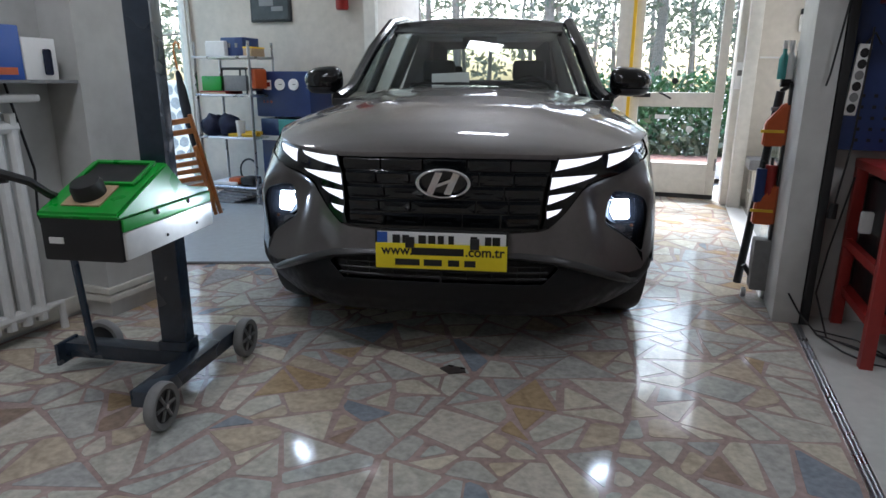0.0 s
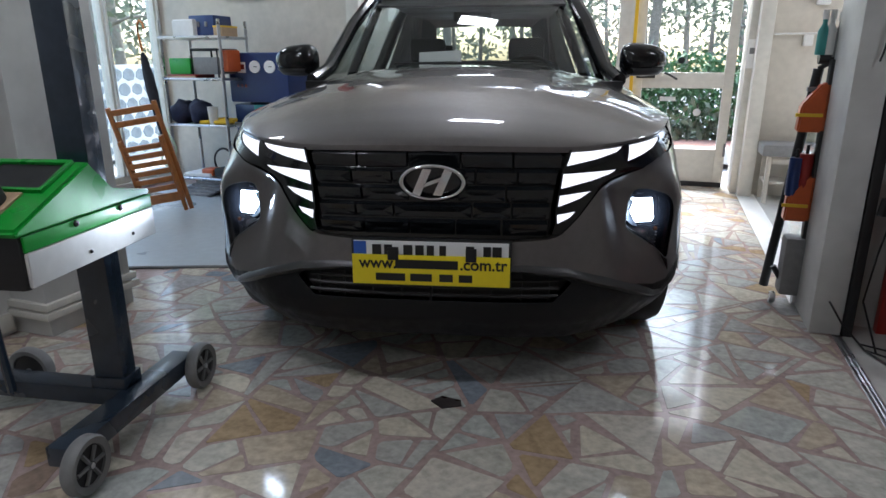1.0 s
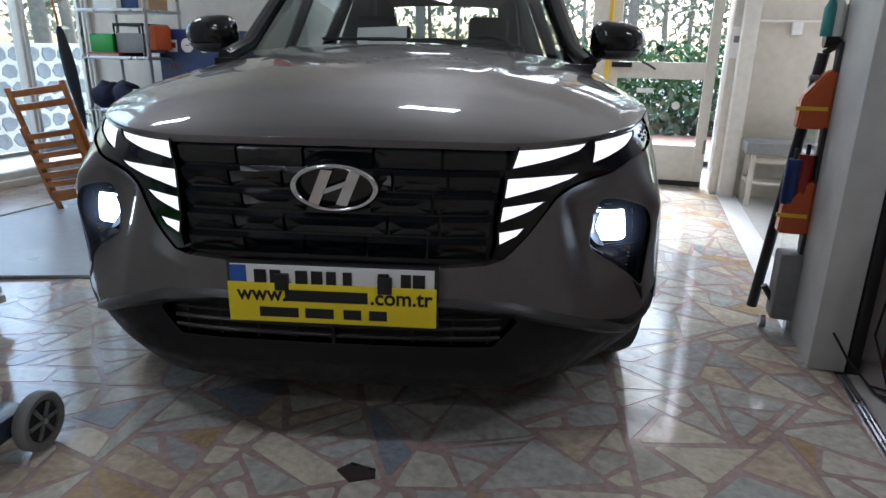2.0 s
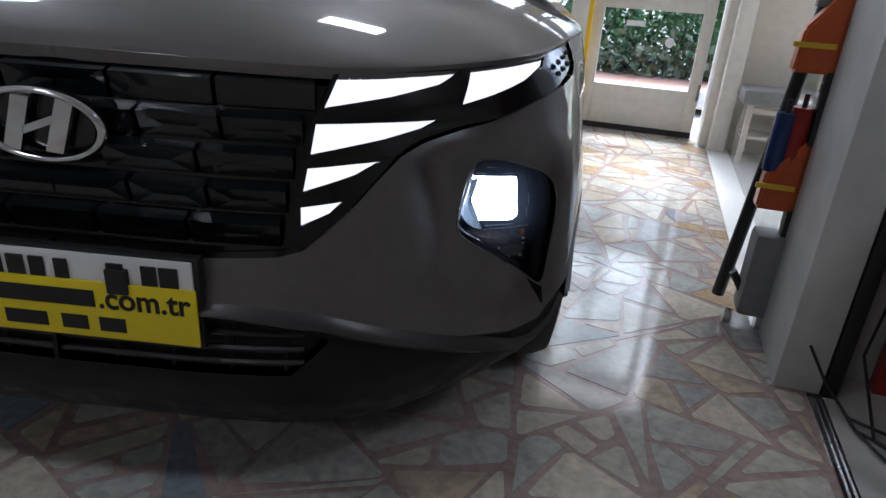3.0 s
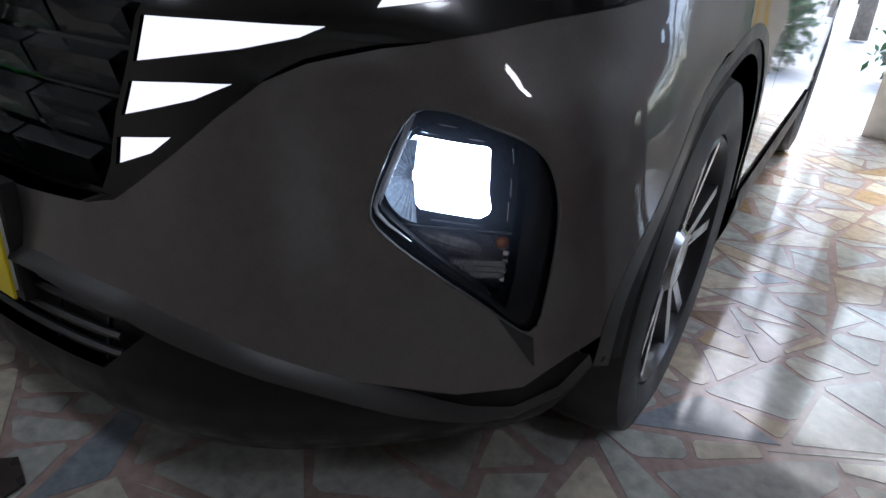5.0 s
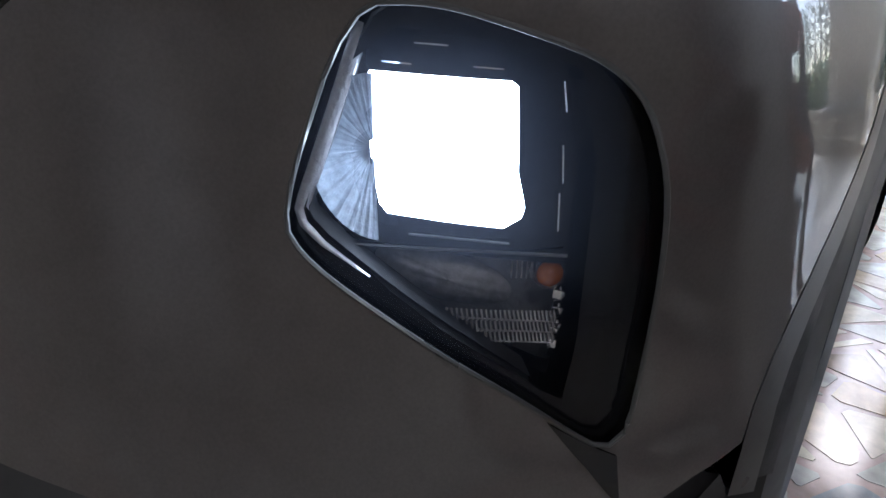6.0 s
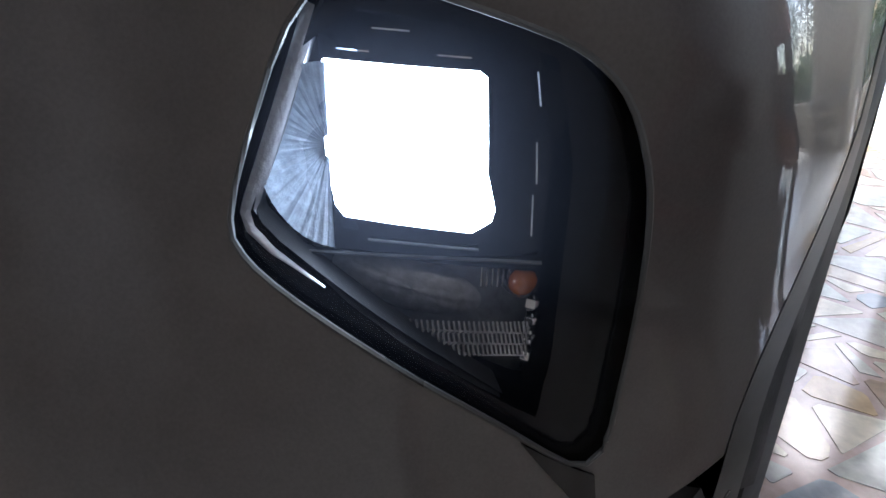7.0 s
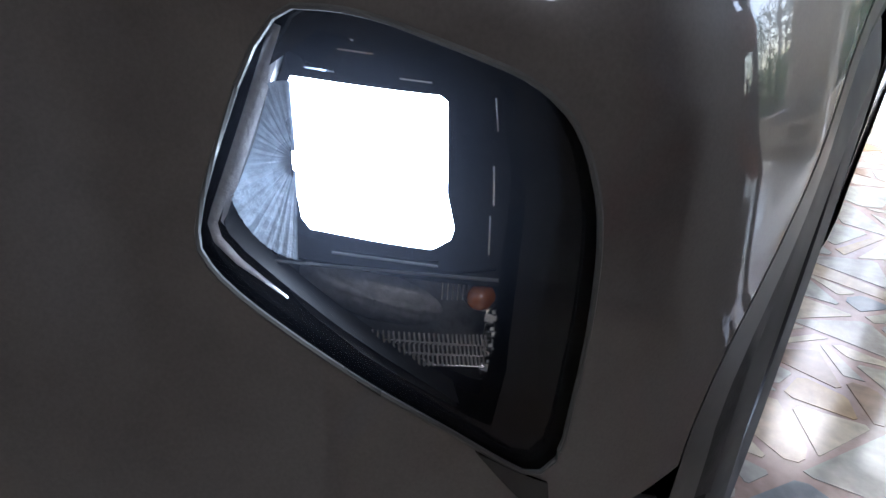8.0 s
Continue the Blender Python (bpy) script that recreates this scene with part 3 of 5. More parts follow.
    rings = [[bm.verts.new(at(.812 + .050 * r * math.cos(a) * math.cos(.22) + .017 * r * math.sin(a) * .22, .5575 - .050 * r * math.cos(a) * .22 + .0165 * r * math.sin(a), -.040 - .007 * r * r + .0005 * math.cos(40 * r * math.cos(a)), side)) for a in np.linspace(0, 2 * math.pi, 48, endpoint=False)] for r in (.02, .15, .3, .45, .6, .75, .9, 1.0)]
    for q, w in zip(rings, rings[1:]):
        for k in range(48):
            bm.faces.new((q[k], q[(k + 1) % 48], w[(k + 1) % 48], w[k]))
    part("signal_dish", bm, DISH, signal, "long oval silver dish", True)
    bm = bmesh.new()
    bmesh.ops.create_uvsphere(bm, u_segments=20, v_segments=12, radius=.0088)
    for v in bm.verts:
        v.co = Vector((v.co.x, v.co.y * 1.3, v.co.z)) + at(.887, .5665, -.036, side)
    part("amber_bulb", bm, AMBER, signal, "amber glass bulb", True)
    part("bulb_socket", lathe(bmesh.new(), [(.0088, -.004), (.0125, -.003), (.0125, .004), (.0088, .004)], 24, "z", Matrix.Translation(at(.889, .5665, -.043, side)) @ pose(0, 0, 0, 90, 0, 0)), SILVERED, signal)
    for j in range(3):
        for i in range(42):
            f = i / 41
            s, z = .752 + .139 * f, .5435 - .002 * f - .0078 * j
            if s > .752 + j * .016:
                part("lens_rib", rod([at(s, z, -.031, side), at(s + .0003, z - .0058, -.027, side)], .0010, 4), SILVERED, signal)
        part("rib_shelf", rod([at(.752 + j * .016, .5368 - .0078 * j, -.028, side), at(.892, .5348 - .0078 * j, -.028, side)], .0007, 5), SILVERED, signal)
    for i in range(9):
        for k in range(2):
            z = .558 - .0062 * i
            part("reflector_facet", slab(-.0028, .0028, -.001, .001, -.0026, .0026, 0, Matrix.Translation(at(.8945 + .005 * k, z, -.034, side)) @ pose(0, 0, 0, 14 * (-1) ** (i + k), 0, side * (24 + 17 * (-1) ** i))), CHROME, signal, smooth=None)
    for i in range(6):
        part("lens_rib", rod([at(.858 + .004 * i, .577, -.042, side), at(.858 + .004 * i, .560, -.042, side)], .0007, 4), SILVERED, signal)
    cov = sheet("lamp_cover", [(s, z) for s, z in LAMP], LENS, lamp, step=.012, off=.001, skirt=0, side=side, label="clear lamp cover")
    cov.visible_shadow = False
    # tail of black trim below the lamp
    sheet("lamp_tail", [(.878, .478), (.938, .446), (.943, .405), (.915, .44)], BLACK_GLOSS, car, step=.015, off=.002, skirt=.006, side=side)

    # ---- fender, doors, sills ----
    fender = [*SEAM, *arch(ARCH_Y, .445, 112, 0), (S_DOOR - .004, .36), (S_DOOR - .004, top_z(S_DOOR) - .003), (1.172, .914), (1.150, .874)]
    sheet("front_fender", fender, PAINT, car, step=.035, skirt=.02, side=side, label="painted front wing")
    door_f = [(S_DOOR + .003, .40), (S_MID - .003, .40), (S_MID - .003, 1.0), (S_DOOR + .003, .983)]
    door_r = [(S_MID + .003, .40), (S_REAR - .12, .40), (S_REAR - .02, .60), (S_REAR + .10, .80), (S_REAR + .12, 1.018), (S_MID + .003, 1.002)]
    for d in (door_f, door_r):
        dd = sheet("car_door", d, PAINT, car, step=.08, skirt=.02, side=side)
        s = max(p[0] for p in d) - .22
        part("door_handle", rod([at(s, .885, .02, side), at(s + .19, .890, .02, side)], .014, 8), PAINT, dd)
    rear_arc = arch(REAR_Y, .445, 180, 0)
    quarter = [(S_REAR - .115, .40), *[p for p in rear_arc if p[1] > .40 or p[0] > S_REAR + .3], (s_at(4.1), .35), (s_at(4.1) + .3, .35), (ALONG[-1], .35), (ALONG[-1], 1.03), (S_REAR + .125, 1.02), (S_REAR + .105, .80), (S_REAR - .015, .60)]
    sheet("rear_quarter", quarter, PAINT, car, step=.09, skirt=.02, side=side)
    sheet("sill_cladding", [(s_at(ARCH_Y + .40), .20), (s_at(REAR_Y - .40), .20), (s_at(REAR_Y - .43), .398), (s_at(ARCH_Y + .43), .398)], PLASTIC, car, step=.08, off=.008, skirt=.03, side=side)
    for y in (ARCH_Y, REAR_Y):
        lip = arch(y, .4445, 177, 3, 36) + arch(y, .420, 2, 178, 36)
        sheet("arch_lip", lip, TRIM, car, step=.022, off=.0005, skirt=.03, side=side, label="satin grey wheel arch edge strip")
        ring = arch(y, .420, 177, 3, 36) + arch(y, .395, 2, 178, 36)
        sheet("arch_cladding", ring, PLASTIC, car, step=.03, off=-.004, skirt=.05, side=side, label="dark plastic wheel arch lip")
        bm = bmesh.new()
        for i in range(21):
            a = math.pi * i / 20
            for k, x in enumerate((.90, .60)):
                bm.verts.new((side * x, y + .41 * math.cos(a), ARCH_Z + .41 * math.sin(a)))
        bm.verts.ensure_lookup_table()
        for i in range(20):
            bm.faces.new([bm.verts[j] for j in (2 * i, 2 * i + 1, 2 * i + 3, 2 * i + 2)])
        part("arch_liner", bm, BLACK, car, smooth=True)
        # wheel
        wheel = part("wheel", lathe(bmesh.new(), [(.252, -.10), (.30, -.115), (.345, -.105), (.360, -.07), (.362, 0), (.360, .07), (.345, .105), (.30, .118), (.252, .105), (.245, 0)], 56), RUBBER, car, "black road tyre on a five-spoke alloy rim", 50)
        wheel.location = (side * .815, y, ARCH_Z)
        part("rim", lathe(bmesh.new(), [(.254, side * .095), (.243, side * .108), (.228, side * .09), (.215, side * -.02), (.235, side * -.08), (.25, side * -.09)], 48), ALLOY_DARK, wheel, "dark alloy rim barrel", 40)
        for k in range(5):
            for t in (-1, 1):
                a = radians(72 * k + 12 + t * 11)
                b = radians(72 * k + 12 + t * 5)
                bm = bmesh.new()
                p = [Vector((side * .100, .238 * math.cos(a + d), .238 * math.sin(a + d))) for d in (-.055, .055)] + [Vector((side * .085, .06 * math.cos(b + d), .06 * math.sin(b + d))) for d in (.22, -.22)]
                f = [bm.verts.new(q) for q in p]
                g = [bm.verts.new(q - Vector((side * .04, 0, 0))) for q in p]
                bm.faces.new(f)
                bm.faces.new(g[::-1])
                for i in range(4):
                    bm.faces.new((f[i], g[i], g[(i + 1) % 4], f[(i + 1) % 4]))
                part("spoke", bm, ALLOY, wheel, smooth=None)
        part("hub", lathe(bmesh.new(), [(.001, side * .10), (.055, side * .096), (.07, side * .08), (.07, side * .02), (.001, side * .02)], 24), ALLOY, wheel)
        part("brake_disc", lathe(bmesh.new(), [(.001, side * -.01), (.165, side * -.01), (.165, side * -.03), (.001, side * -.03)], 32), STEEL, wheel)

# ---- bonnet ----
edge = [(s, top_z(s)) for s in np.linspace(0, S_DOOR, 60)]
EDGE = np.array([skin(s, z, .0) for s, z in edge])


def bonnet_z(x, y, w, b):
    c = float(np.interp(y, [.124, .135, .16, .20, .27, .42, .65, .95, 1.30, 1.50], [.879, .889, .906, .925, .951, .994, 1.045, 1.094, 1.128, 1.138]))
    u = min(1, abs(x) / max(w, 1e-4))
    f = (1 - u ** 2.4) ** .8
    fold = .008 * math.exp(-((abs(x) - (.26 + .17 * max(0, y))) / .02) ** 2) * min(1, max(0, (y - .25) / .4)) * f ** .5
    return b + (c - b) * f + fold


bm = bmesh.new()
rows = []
ys = [float(np.interp(q, np.linspace(0, S_DOOR, 60), EDGE[:, 1])) for q in np.linspace(.04, S_DOOR, 52)] + [1.44, 1.50]
for y in ys:
    w = float(np.interp(y, EDGE[:, 1], EDGE[:, 0]))
    b = float(np.interp(y, EDGE[:, 1], EDGE[:, 2]))
    if y > 1.41:
        w, b = w - .05 * (y - 1.4) / .12, b + .02
    rows.append([bm.verts.new((w * u, y, bonnet_z(w * u, y, w, b))) for u in [math.sin(math.pi / 2 * k / 28) for k in range(-28, 29)]])
for q, r in zip(rows, rows[1:]):
    for k in range(56):
        bm.faces.new((q[k], q[k + 1], r[k + 1], r[k]))
ret = bmesh.ops.extrude_edge_only(bm, edges=[e for e in bm.edges if len(e.link_faces) == 1])
for v in [g for g in ret["geom"] if isinstance(g, bmesh.types.BMVert)]:
    v.co.z -= .018
part("bonnet", bm, PAINT, car, "taupe bonnet with two raised creases", 40)

# ---- emblem, plate and sign ----
emb = part("emblem", lathe(bmesh.new(), [(.101, 0), (.104, .008), (.095, .014), (.086, .008), (.089, 0)], 64, "z"), CHROME, car, "oval chrome emblem", True)
emb.matrix_basis = pose(0, .068, .769, 98, 0, 0) @ Matrix.Diagonal((1.09, .60, 1, 1))
for x in (-1, 1):
    bm = bmesh.new()
    prism(bm, [(x * .036 - .034, -.044), (x * .036 - .006, -.047), (x * .036 + .034, .044), (x * .036 + .006, .047)], .010, pose(0, .060, .769, 8, 0, 0))
    part("emblem_bar", bm, CHROME, car, smooth=None)
part("emblem_bar", prism(bmesh.new(), [(-.03, -.018), (.026, .004), (.03, .018), (-.026, -.004)], .010, pose(0, .060, .769, 8, 0, 0)), CHROME, car, smooth=None)
part("emblem_backing", lathe(bmesh.new(), [(.001, -.004), (.09, -.006), (.09, -.02), (.001, -.02)], 40, "z", pose(0, .074, .769, 98, 0, 0) @ Matrix.Diagonal((1.09, .60, 1, 1))), BLACK_GLOSS, car)
plate = part("plate_holder", slab(-.268, .268, .004, .026, .424, .588, .004), BLACK, car, "black number plate holder")
part("number_plate", slab(-.258, .258, .000, .006, .440, .582, .002), WHITE_SIGN, plate, "white number plate, half covered")
part("blue_band", slab(-.258, -.216, -.002, .002, .442, .580), BLUE_SIGN, plate)
for x0, x1 in ((-.195, -.165), (-.155, -.128), (-.09, -.06), (-.05, -.022), (-.012, .012), (.03, .052), (.118, .145), (.175, .20), (.205, .235)):
    part("plate_bar", slab(x0, x1, -.0035, .001, .50, .570), INK, plate)
for x in (-.125, .135):
    part("clip", slab(x - .018, x + .018, -.010, .010, .518, .562, .003), BLACK, plate)
yel = part("advert_board", slab(-.264, .264, -.006, -.002, .432, .536, .001), YELLOW, plate, "yellow advertising board with black writing")


def words(text, size, x, z, y, parent, wide=1.0):
    cu = bpy.data.curves.new("lettering", "FONT")
    cu.body, cu.size, cu.extrude, cu.offset = text, size, .0004, .0011
    tmp = bpy.data.objects.new("lettering", cu)
    scene.collection.objects.link(tmp)
    me = bpy.data.meshes.new_from_object(tmp)
    bpy.data.objects.remove(tmp)
    ob = new("lettering", me)
    me.materials.append(INK)
    ob.parent = parent
    ob.matrix_basis = pose(x, y, z, 90, 0, 0) @ Matrix.Diagonal((wide, 1, 1, 1))
    return ob


words("www.", .056, -.240, .490, -.0068, yel, .95)
words(".com.tr", .056, .098, .490, -.0068, yel, .95)
part("name_bar", slab(-.118, .092, -.0072, -.005, .490, .520), INK, yel)
for x0, x1 in ((-.185, -.085), (-.068, .005), (.03, .075), (.095, .14)):
    part("number_bar", slab(x0, x1, -.0072, -.005, .446, .472), INK, yel)

# ---- cabin ----
def strip(name, a, b, mat, parent, n=12, bow=0.0, label=""):
    """A sheet between two lines of points, bowed outwards along its middle."""
    bm = bmesh.new()
    A, B = [Vector(p) for p in a], [Vector(p) for p in b]
    m = len(A) - 1
    rows = []
    for j in range(n + 1):
        f = j / n
        rows.append([bm.verts.new(A[i].lerp(B[i], f) + Vector((0, 0, bow * math.sin(math.pi * f)))) for i in range(m + 1)])
    for q, r in zip(rows, rows[1:]):
        for i in range(m):
            bm.faces.new((q[i], q[i + 1], r[i + 1], r[i]))
    return part(name, bm, mat, parent, label, True)


def bowed(x, y0, y1, z0, z1, n=16):
    return [(x * u, y0 + (y1 - y0) * abs(u) ** 2, z0 + (z1 - z0) * abs(u) ** 2) for u in [k / n * 2 - 1 for k in range(n + 1)]]


screen_low, screen_top = bowed(.765, 1.30, 1.56, 1.128, 1.085), bowed(.575, 2.07, 2.18, 1.572, 1.545)
strip("windscreen", screen_low, screen_top, CARGLASS, car, 10, .03, "raked windscreen").visible_shadow = False
strip("roof", screen_top, bowed(.585, 3.0, 3.0, 1.645, 1.61), PAINT, car, 10, .012)
strip("roof", bowed(.585, 3.0, 3.0, 1.645, 1.61), bowed(.56, 4.0, 3.95, 1.60, 1.565), PAINT, car, 8, .012)
tail_top, glass_top = bowed(.56, 4.0, 3.95, 1.60, 1.565), bowed(.43, 4.10, 4.08, 1.47, 1.455)
glass_low, tail_low = bowed(.47, 4.34, 4.32, 1.17, 1.16), bowed(.72, 4.46, 4.36, 1.0, 1.0)
strip("tailgate", tail_top, glass_top, PAINT, car, 3, 0)
strip("tailgate", glass_low, tail_low, PAINT, car, 3, 0)
strip("rear_window", glass_top, glass_low, CARGLASS, car, 6, 0).visible_shadow = False
for side in (1, -1):
    strip("rear_pillar", [(side * .43, 4.08, 1.455), (side * .47, 4.32, 1.16)], [(side * .56, 3.95, 1.565), (side * .70, 4.34, 1.05)], INTERIOR, car, 4)
    strip("rear_pillar", [(side * .575, 3.35, 1.57), (side * .80, 3.42, 1.02)], [(side * .56, 3.98, 1.545), (side * .70, 4.36, 1.05)], INTERIOR, car, 4)
for side in (1, -1):
    part("windscreen_pillar", rod([(side * .80, 1.40, 1.06), (side * .755, 1.58, 1.12), (side * .68, 1.86, 1.36), (side * .605, 2.16, 1.545)], .036, 10), BLACK_GLOSS, car)
    part("roof_edge", rod([(side * .605, 2.14, 1.54), (side * .61, 2.6, 1.60), (side * .605, 3.2, 1.605), (side * .58, 3.95, 1.56), (side * .67, 4.34, 1.08)], .034, 10), PAINT, car)
    part("roof_rail", rod([(side * .60, 2.25, 1.555), (side * .62, 2.45, 1.598), (side * .62, 3.2, 1.62), (side * .60, 3.85, 1.585)], .015, 8), BLACK, car, "black roof rail")
    top = [(side * .60, 2.16, 1.535), (side * .61, 2.6, 1.59), (side * .60, 3.3, 1.59), (side * .575, 3.9, 1.55)]
    lowl = [(side * .80, 1.50, 1.06), (side * .86, 2.3, 1.0), (side * .86, 3.3, 1.02), (side * .80, 4.0, 1.04)]
    strip("side_window", top, lowl, CARGLASS, car, 6, 0).visible_shadow = False
    for y, x in ((2.40, .03), (3.30, .045)):
        part("door_pillar", rod([(side * .61, y + .05, 1.59), (side * .865, y, 1.0)], x, 8), BLACK_GLOSS, car)
    shoulder_a = [at(s, top_z(s), 0, side) for s in np.linspace(S_DOOR, S_REAR + .8, 14)]
    shoulder_b = [Vector((side * .80, p.y, p.z + .03)) for p in shoulder_a]
    strip("shoulder", shoulder_a, shoulder_b, PAINT, car, 2)
    # door mirror
    mir = bmesh.new()
    bmesh.ops.create_uvsphere(mir, u_segments=24, v_segments=14, radius=1)
    for v in mir.verts:
        x, y, z = v.co
        k = 1 - .25 * (x * side > 0) * abs(x)
        v.co = Vector((side * .960 + math.copysign(abs(x) ** .7, x) * .125, 1.66 + y * .085, 1.165 + math.copysign(abs(z) ** .75, z) * .083 * (1 - .28 * x * side)))
    mirror = part("door_mirror", mir, BLACK_GLOSS, car, "door mirror with a black lower shell", True)
    part("mirror_foot", rod([(side * .83, 1.67, 1.06), (side * .89, 1.67, 1.105), (side * .96, 1.67, 1.13)], .028, 8), BLACK, mirror)
    part("mirror_shell", lathe(bmesh.new(), [(.001, -.002), (.7, -.001), (1.0, .0), (.7, .4), (.001, .5)], 24, "z", Matrix.Translation((side * .960, 1.66, 1.12)) @ Matrix.Diagonal((.122, .085, -.09, 1))), BLACK, mirror, smooth=True)
    # front seats
    seat = part("front_seat", slab(side * .36 - .24, side * .36 + .24, 2.15, 2.65, .45, .66, .06), INTERIOR, car, smooth=50)
    part("seat_back", slab(-.24, .24, 0, .13, 0, .62, .05, pose(side * .36, 2.60, .56, -14, 0, 0)), INTERIOR, seat, smooth=50)
    part("headrest", slab(-.13, .13, 0, .09, 0, .17, .04, pose(side * .36, 2.78, 1.16, -8, 0, 0)), INTERIOR, seat, smooth=50)
    part("headrest", slab(-.12, .12, 0, .07, 0, .14, .03, pose(side * .36, 3.62, 1.16, -8, 0, 0)), INTERIOR, car, smooth=50)
part("rear_bench", slab(-.62, .62, 3.45, 3.75, .5, 1.17, .06), INTERIOR, car, smooth=50)
part("dashboard", slab(-.76, .76, 1.45, 2.05, .80, 1.06, .05), INTERIOR, car, smooth=50)
part("steering_wheel", lathe(bmesh.new(), [(.185, -.012), (.198, 0), (.185, .012), (.172, 0)], 32, "z", pose(.36, 2.16, 1.02, 68, 0, 0)), INTERIOR, car, smooth=True)
part("rear_view_mirror", slab(-.12, .12, 2.24, 2.26, 1.40, 1.46, .01), INTERIOR, car)
part("inner_floor", slab(-.80, .80, 1.2, 4.3, .30, .40), INTERIOR, car)
part("inner_roof", slab(-.58, .58, 2.22, 3.98, 1.525, 1.545), INTERIOR, car)
part("inner_roof", slab(-.56, .56, 0, .26, -.012, 0, 0, pose(0, 1.99, 1.478, 12, 0, 0)), INTERIOR, car)
part("underbody", slab(-.58, .58, .42, 4.3, .20, .28, .02), BLACK, car)
part("engine_block", slab(-.58, .58, .30, 1.30, .26, .84), BLACK, car)
part("bulkhead", slab(-.80, .80, 1.28, 1.34, .28, 1.06), BLACK, car)
for side in (1, -1):
    part("inner_wing", slab(side * .60 - .02, side * .60 + .02, .42, 1.3, .25, .90), BLACK, car)
    part("wiper", rod([(side * .1 - .25, 1.37, 1.145), (side * .1 + .05, 1.385, 1.150), (side * .1 + .35, 1.43, 1.135)], .007, 6), BLACK, car)
paper = tagged(part("paper_sheet", slab(-.12, .12, 0, .002, 0, .20, 0, pose(-.14, 1.63, 1.064, -42, 0, 0) @ pose(0, 0, 0, 0, -4, 0)), PAPER), "white paper sheet propped on the dashboard", "paper")
paper.matrix_basis = car.matrix_basis.copy()

# ---- the building, turned 12 degrees against the car ----
B = pose(0, 0, 0, 0, 0, -12)


def built(name, bm, mat, label, category, m=None, kind="structure", smooth=35):
    ob = part(name, bm, mat, None, "", smooth)
    ob.matrix_basis = B if m is None else m
    return tagged(ob, label, category, kind=kind)


H = 3.05
built("ground", slab(-60, 60, -60, 90, -.40, -.125), ASPHALT, "dusty pale paved yard outside the workshop", "ground")
floor = built("floor", slab(-2.62, .965, -3.0, 7.06, -.12, -.0008), GROUT, "polished crazy-paving marble floor with pink joints", "floor")
built("floor_side_room", slab(1.005, 4.2, -3.0, 7.3, -.12, .002), TILE, "pale tiled floor of the side room", "floor")
built("floor_left_bay", slab(-4.72, -2.62, 2.6, 5.9, -.12, -.003), GROUT, "cement floor under the left bay", "floor")
bm = bmesh.new()
v = [bm.verts.new((x, y, .004)) for x, y in ((-3.75, 3.40), (-1.924, 3.70), (-1.02, 3.845), (-.98, 6.1), (-2.9, 6.4))]
bm.faces.new(v)
r = bmesh.ops.extrude_face_region(bm, geom=bm.faces[:])
for g in r["geom"]:
    if isinstance(g, bmesh.types.BMVert):
        g.co.z = -.002
built("floor_covering", bm, VINYL, "grey vinyl floor covering with a dark edge strip", "floor covering", Matrix())
built("edge_strip", rod([(-3.75, 3.38, .006), (-1.924, 3.68, .006), (-1.02, 3.825, .006)], .010, 6), GREY_P, "dark edge strip of the vinyl", "trim", Matrix())
track = built("sliding_track", slab(.965, 1.003, -1.0, 3.44, -.05, .001), STEEL, "double aluminium sliding-door track in the floor", "track")
for x in (.968, .984, .999):
    part("rail", slab(x - .003, x + .003, -1.0, 3.43, .0, .006), STEEL, track)
built("threshold", slab(.855, 1.003, 3.82, 6.72, -.05, .004), WHITE_P, "pale threshold strip beside the side room", "threshold")
built("wall_left", slab(-2.66, -2.46, -3.0, 2.32, 0, H), WALL_GREY, "grey-white wall behind the radiator", "wall")
built("pillar_left", slab(-2.78, -2.25, 2.32, 2.78, 0, H, .008), WALL_GREY, "grey-white square pillar with a stepped base", "pillar")
for z, d in ((.105, .016), (.145, .010)):
    built("baseboard", slab(-2.79 - d, -2.24 + d, 2.31 - d, 2.79 + d, z - .02, z + .012, .004), FRAME, "painted moulding round the pillar", "baseboard")
built("baseboard_left", slab(-2.46, -2.44, -3.0, 2.30, .02, .10, .004), FRAME, "painted baseboard", "baseboard")
built("wall_bay_near", slab(-5.3, -2.78, 2.6, 2.76, 0, H), WALL, "plain bay wall", "wall")
built("wall_back_return", slab(-2.66, -2.51, 5.90, 7.06, 0, H), WALL, "cream wall return beside the gate", "wall")
built("wall_back_left", slab(-4.72, -2.51, 5.75, 5.90, 0, H), WALL, "cream back wall with a hung picture", "wall")
built("wall_back_lintel", slab(-2.51, .95, 6.92, 7.06, 2.62, H), WALL, "cream lintel over the gate", "wall")
built("gate_frame", slab(-2.52, -2.40, 5.71, 5.78, 0, 2.62, .006), FRAME, "cream gate frame", "frame")
post = built("gate_post", slab(-.30, -.16, 6.90, 7.05, 0, 2.62, .006), FRAME, "cream gate post with a yellow edge strip", "post")
part("edge_tape", slab(-.165, -.135, 6.895, 6.93, .02, 2.5), YELLOW_P, post, "yellow edge strip")
built("wall_back_right", slab(.86, .97, 6.60, 7.2, 0, H, .006), FRAME, "cream corner pillar beside the door", "pillar")
built("pillar_corner", slab(.80, .88, 6.74, 7.1, 0, H, .01), FRAME, "cream door jamb", "pillar")
built("wall_side_back", slab(.97, 1.62, 6.72, 6.90, 0, H), WALL, "beige end wall of the side room", "wall")
built("wall_side_sill", slab(1.62, 4.2, 6.72, 6.90, 0, .42), WALL, "low wall under the side-room window", "wall")
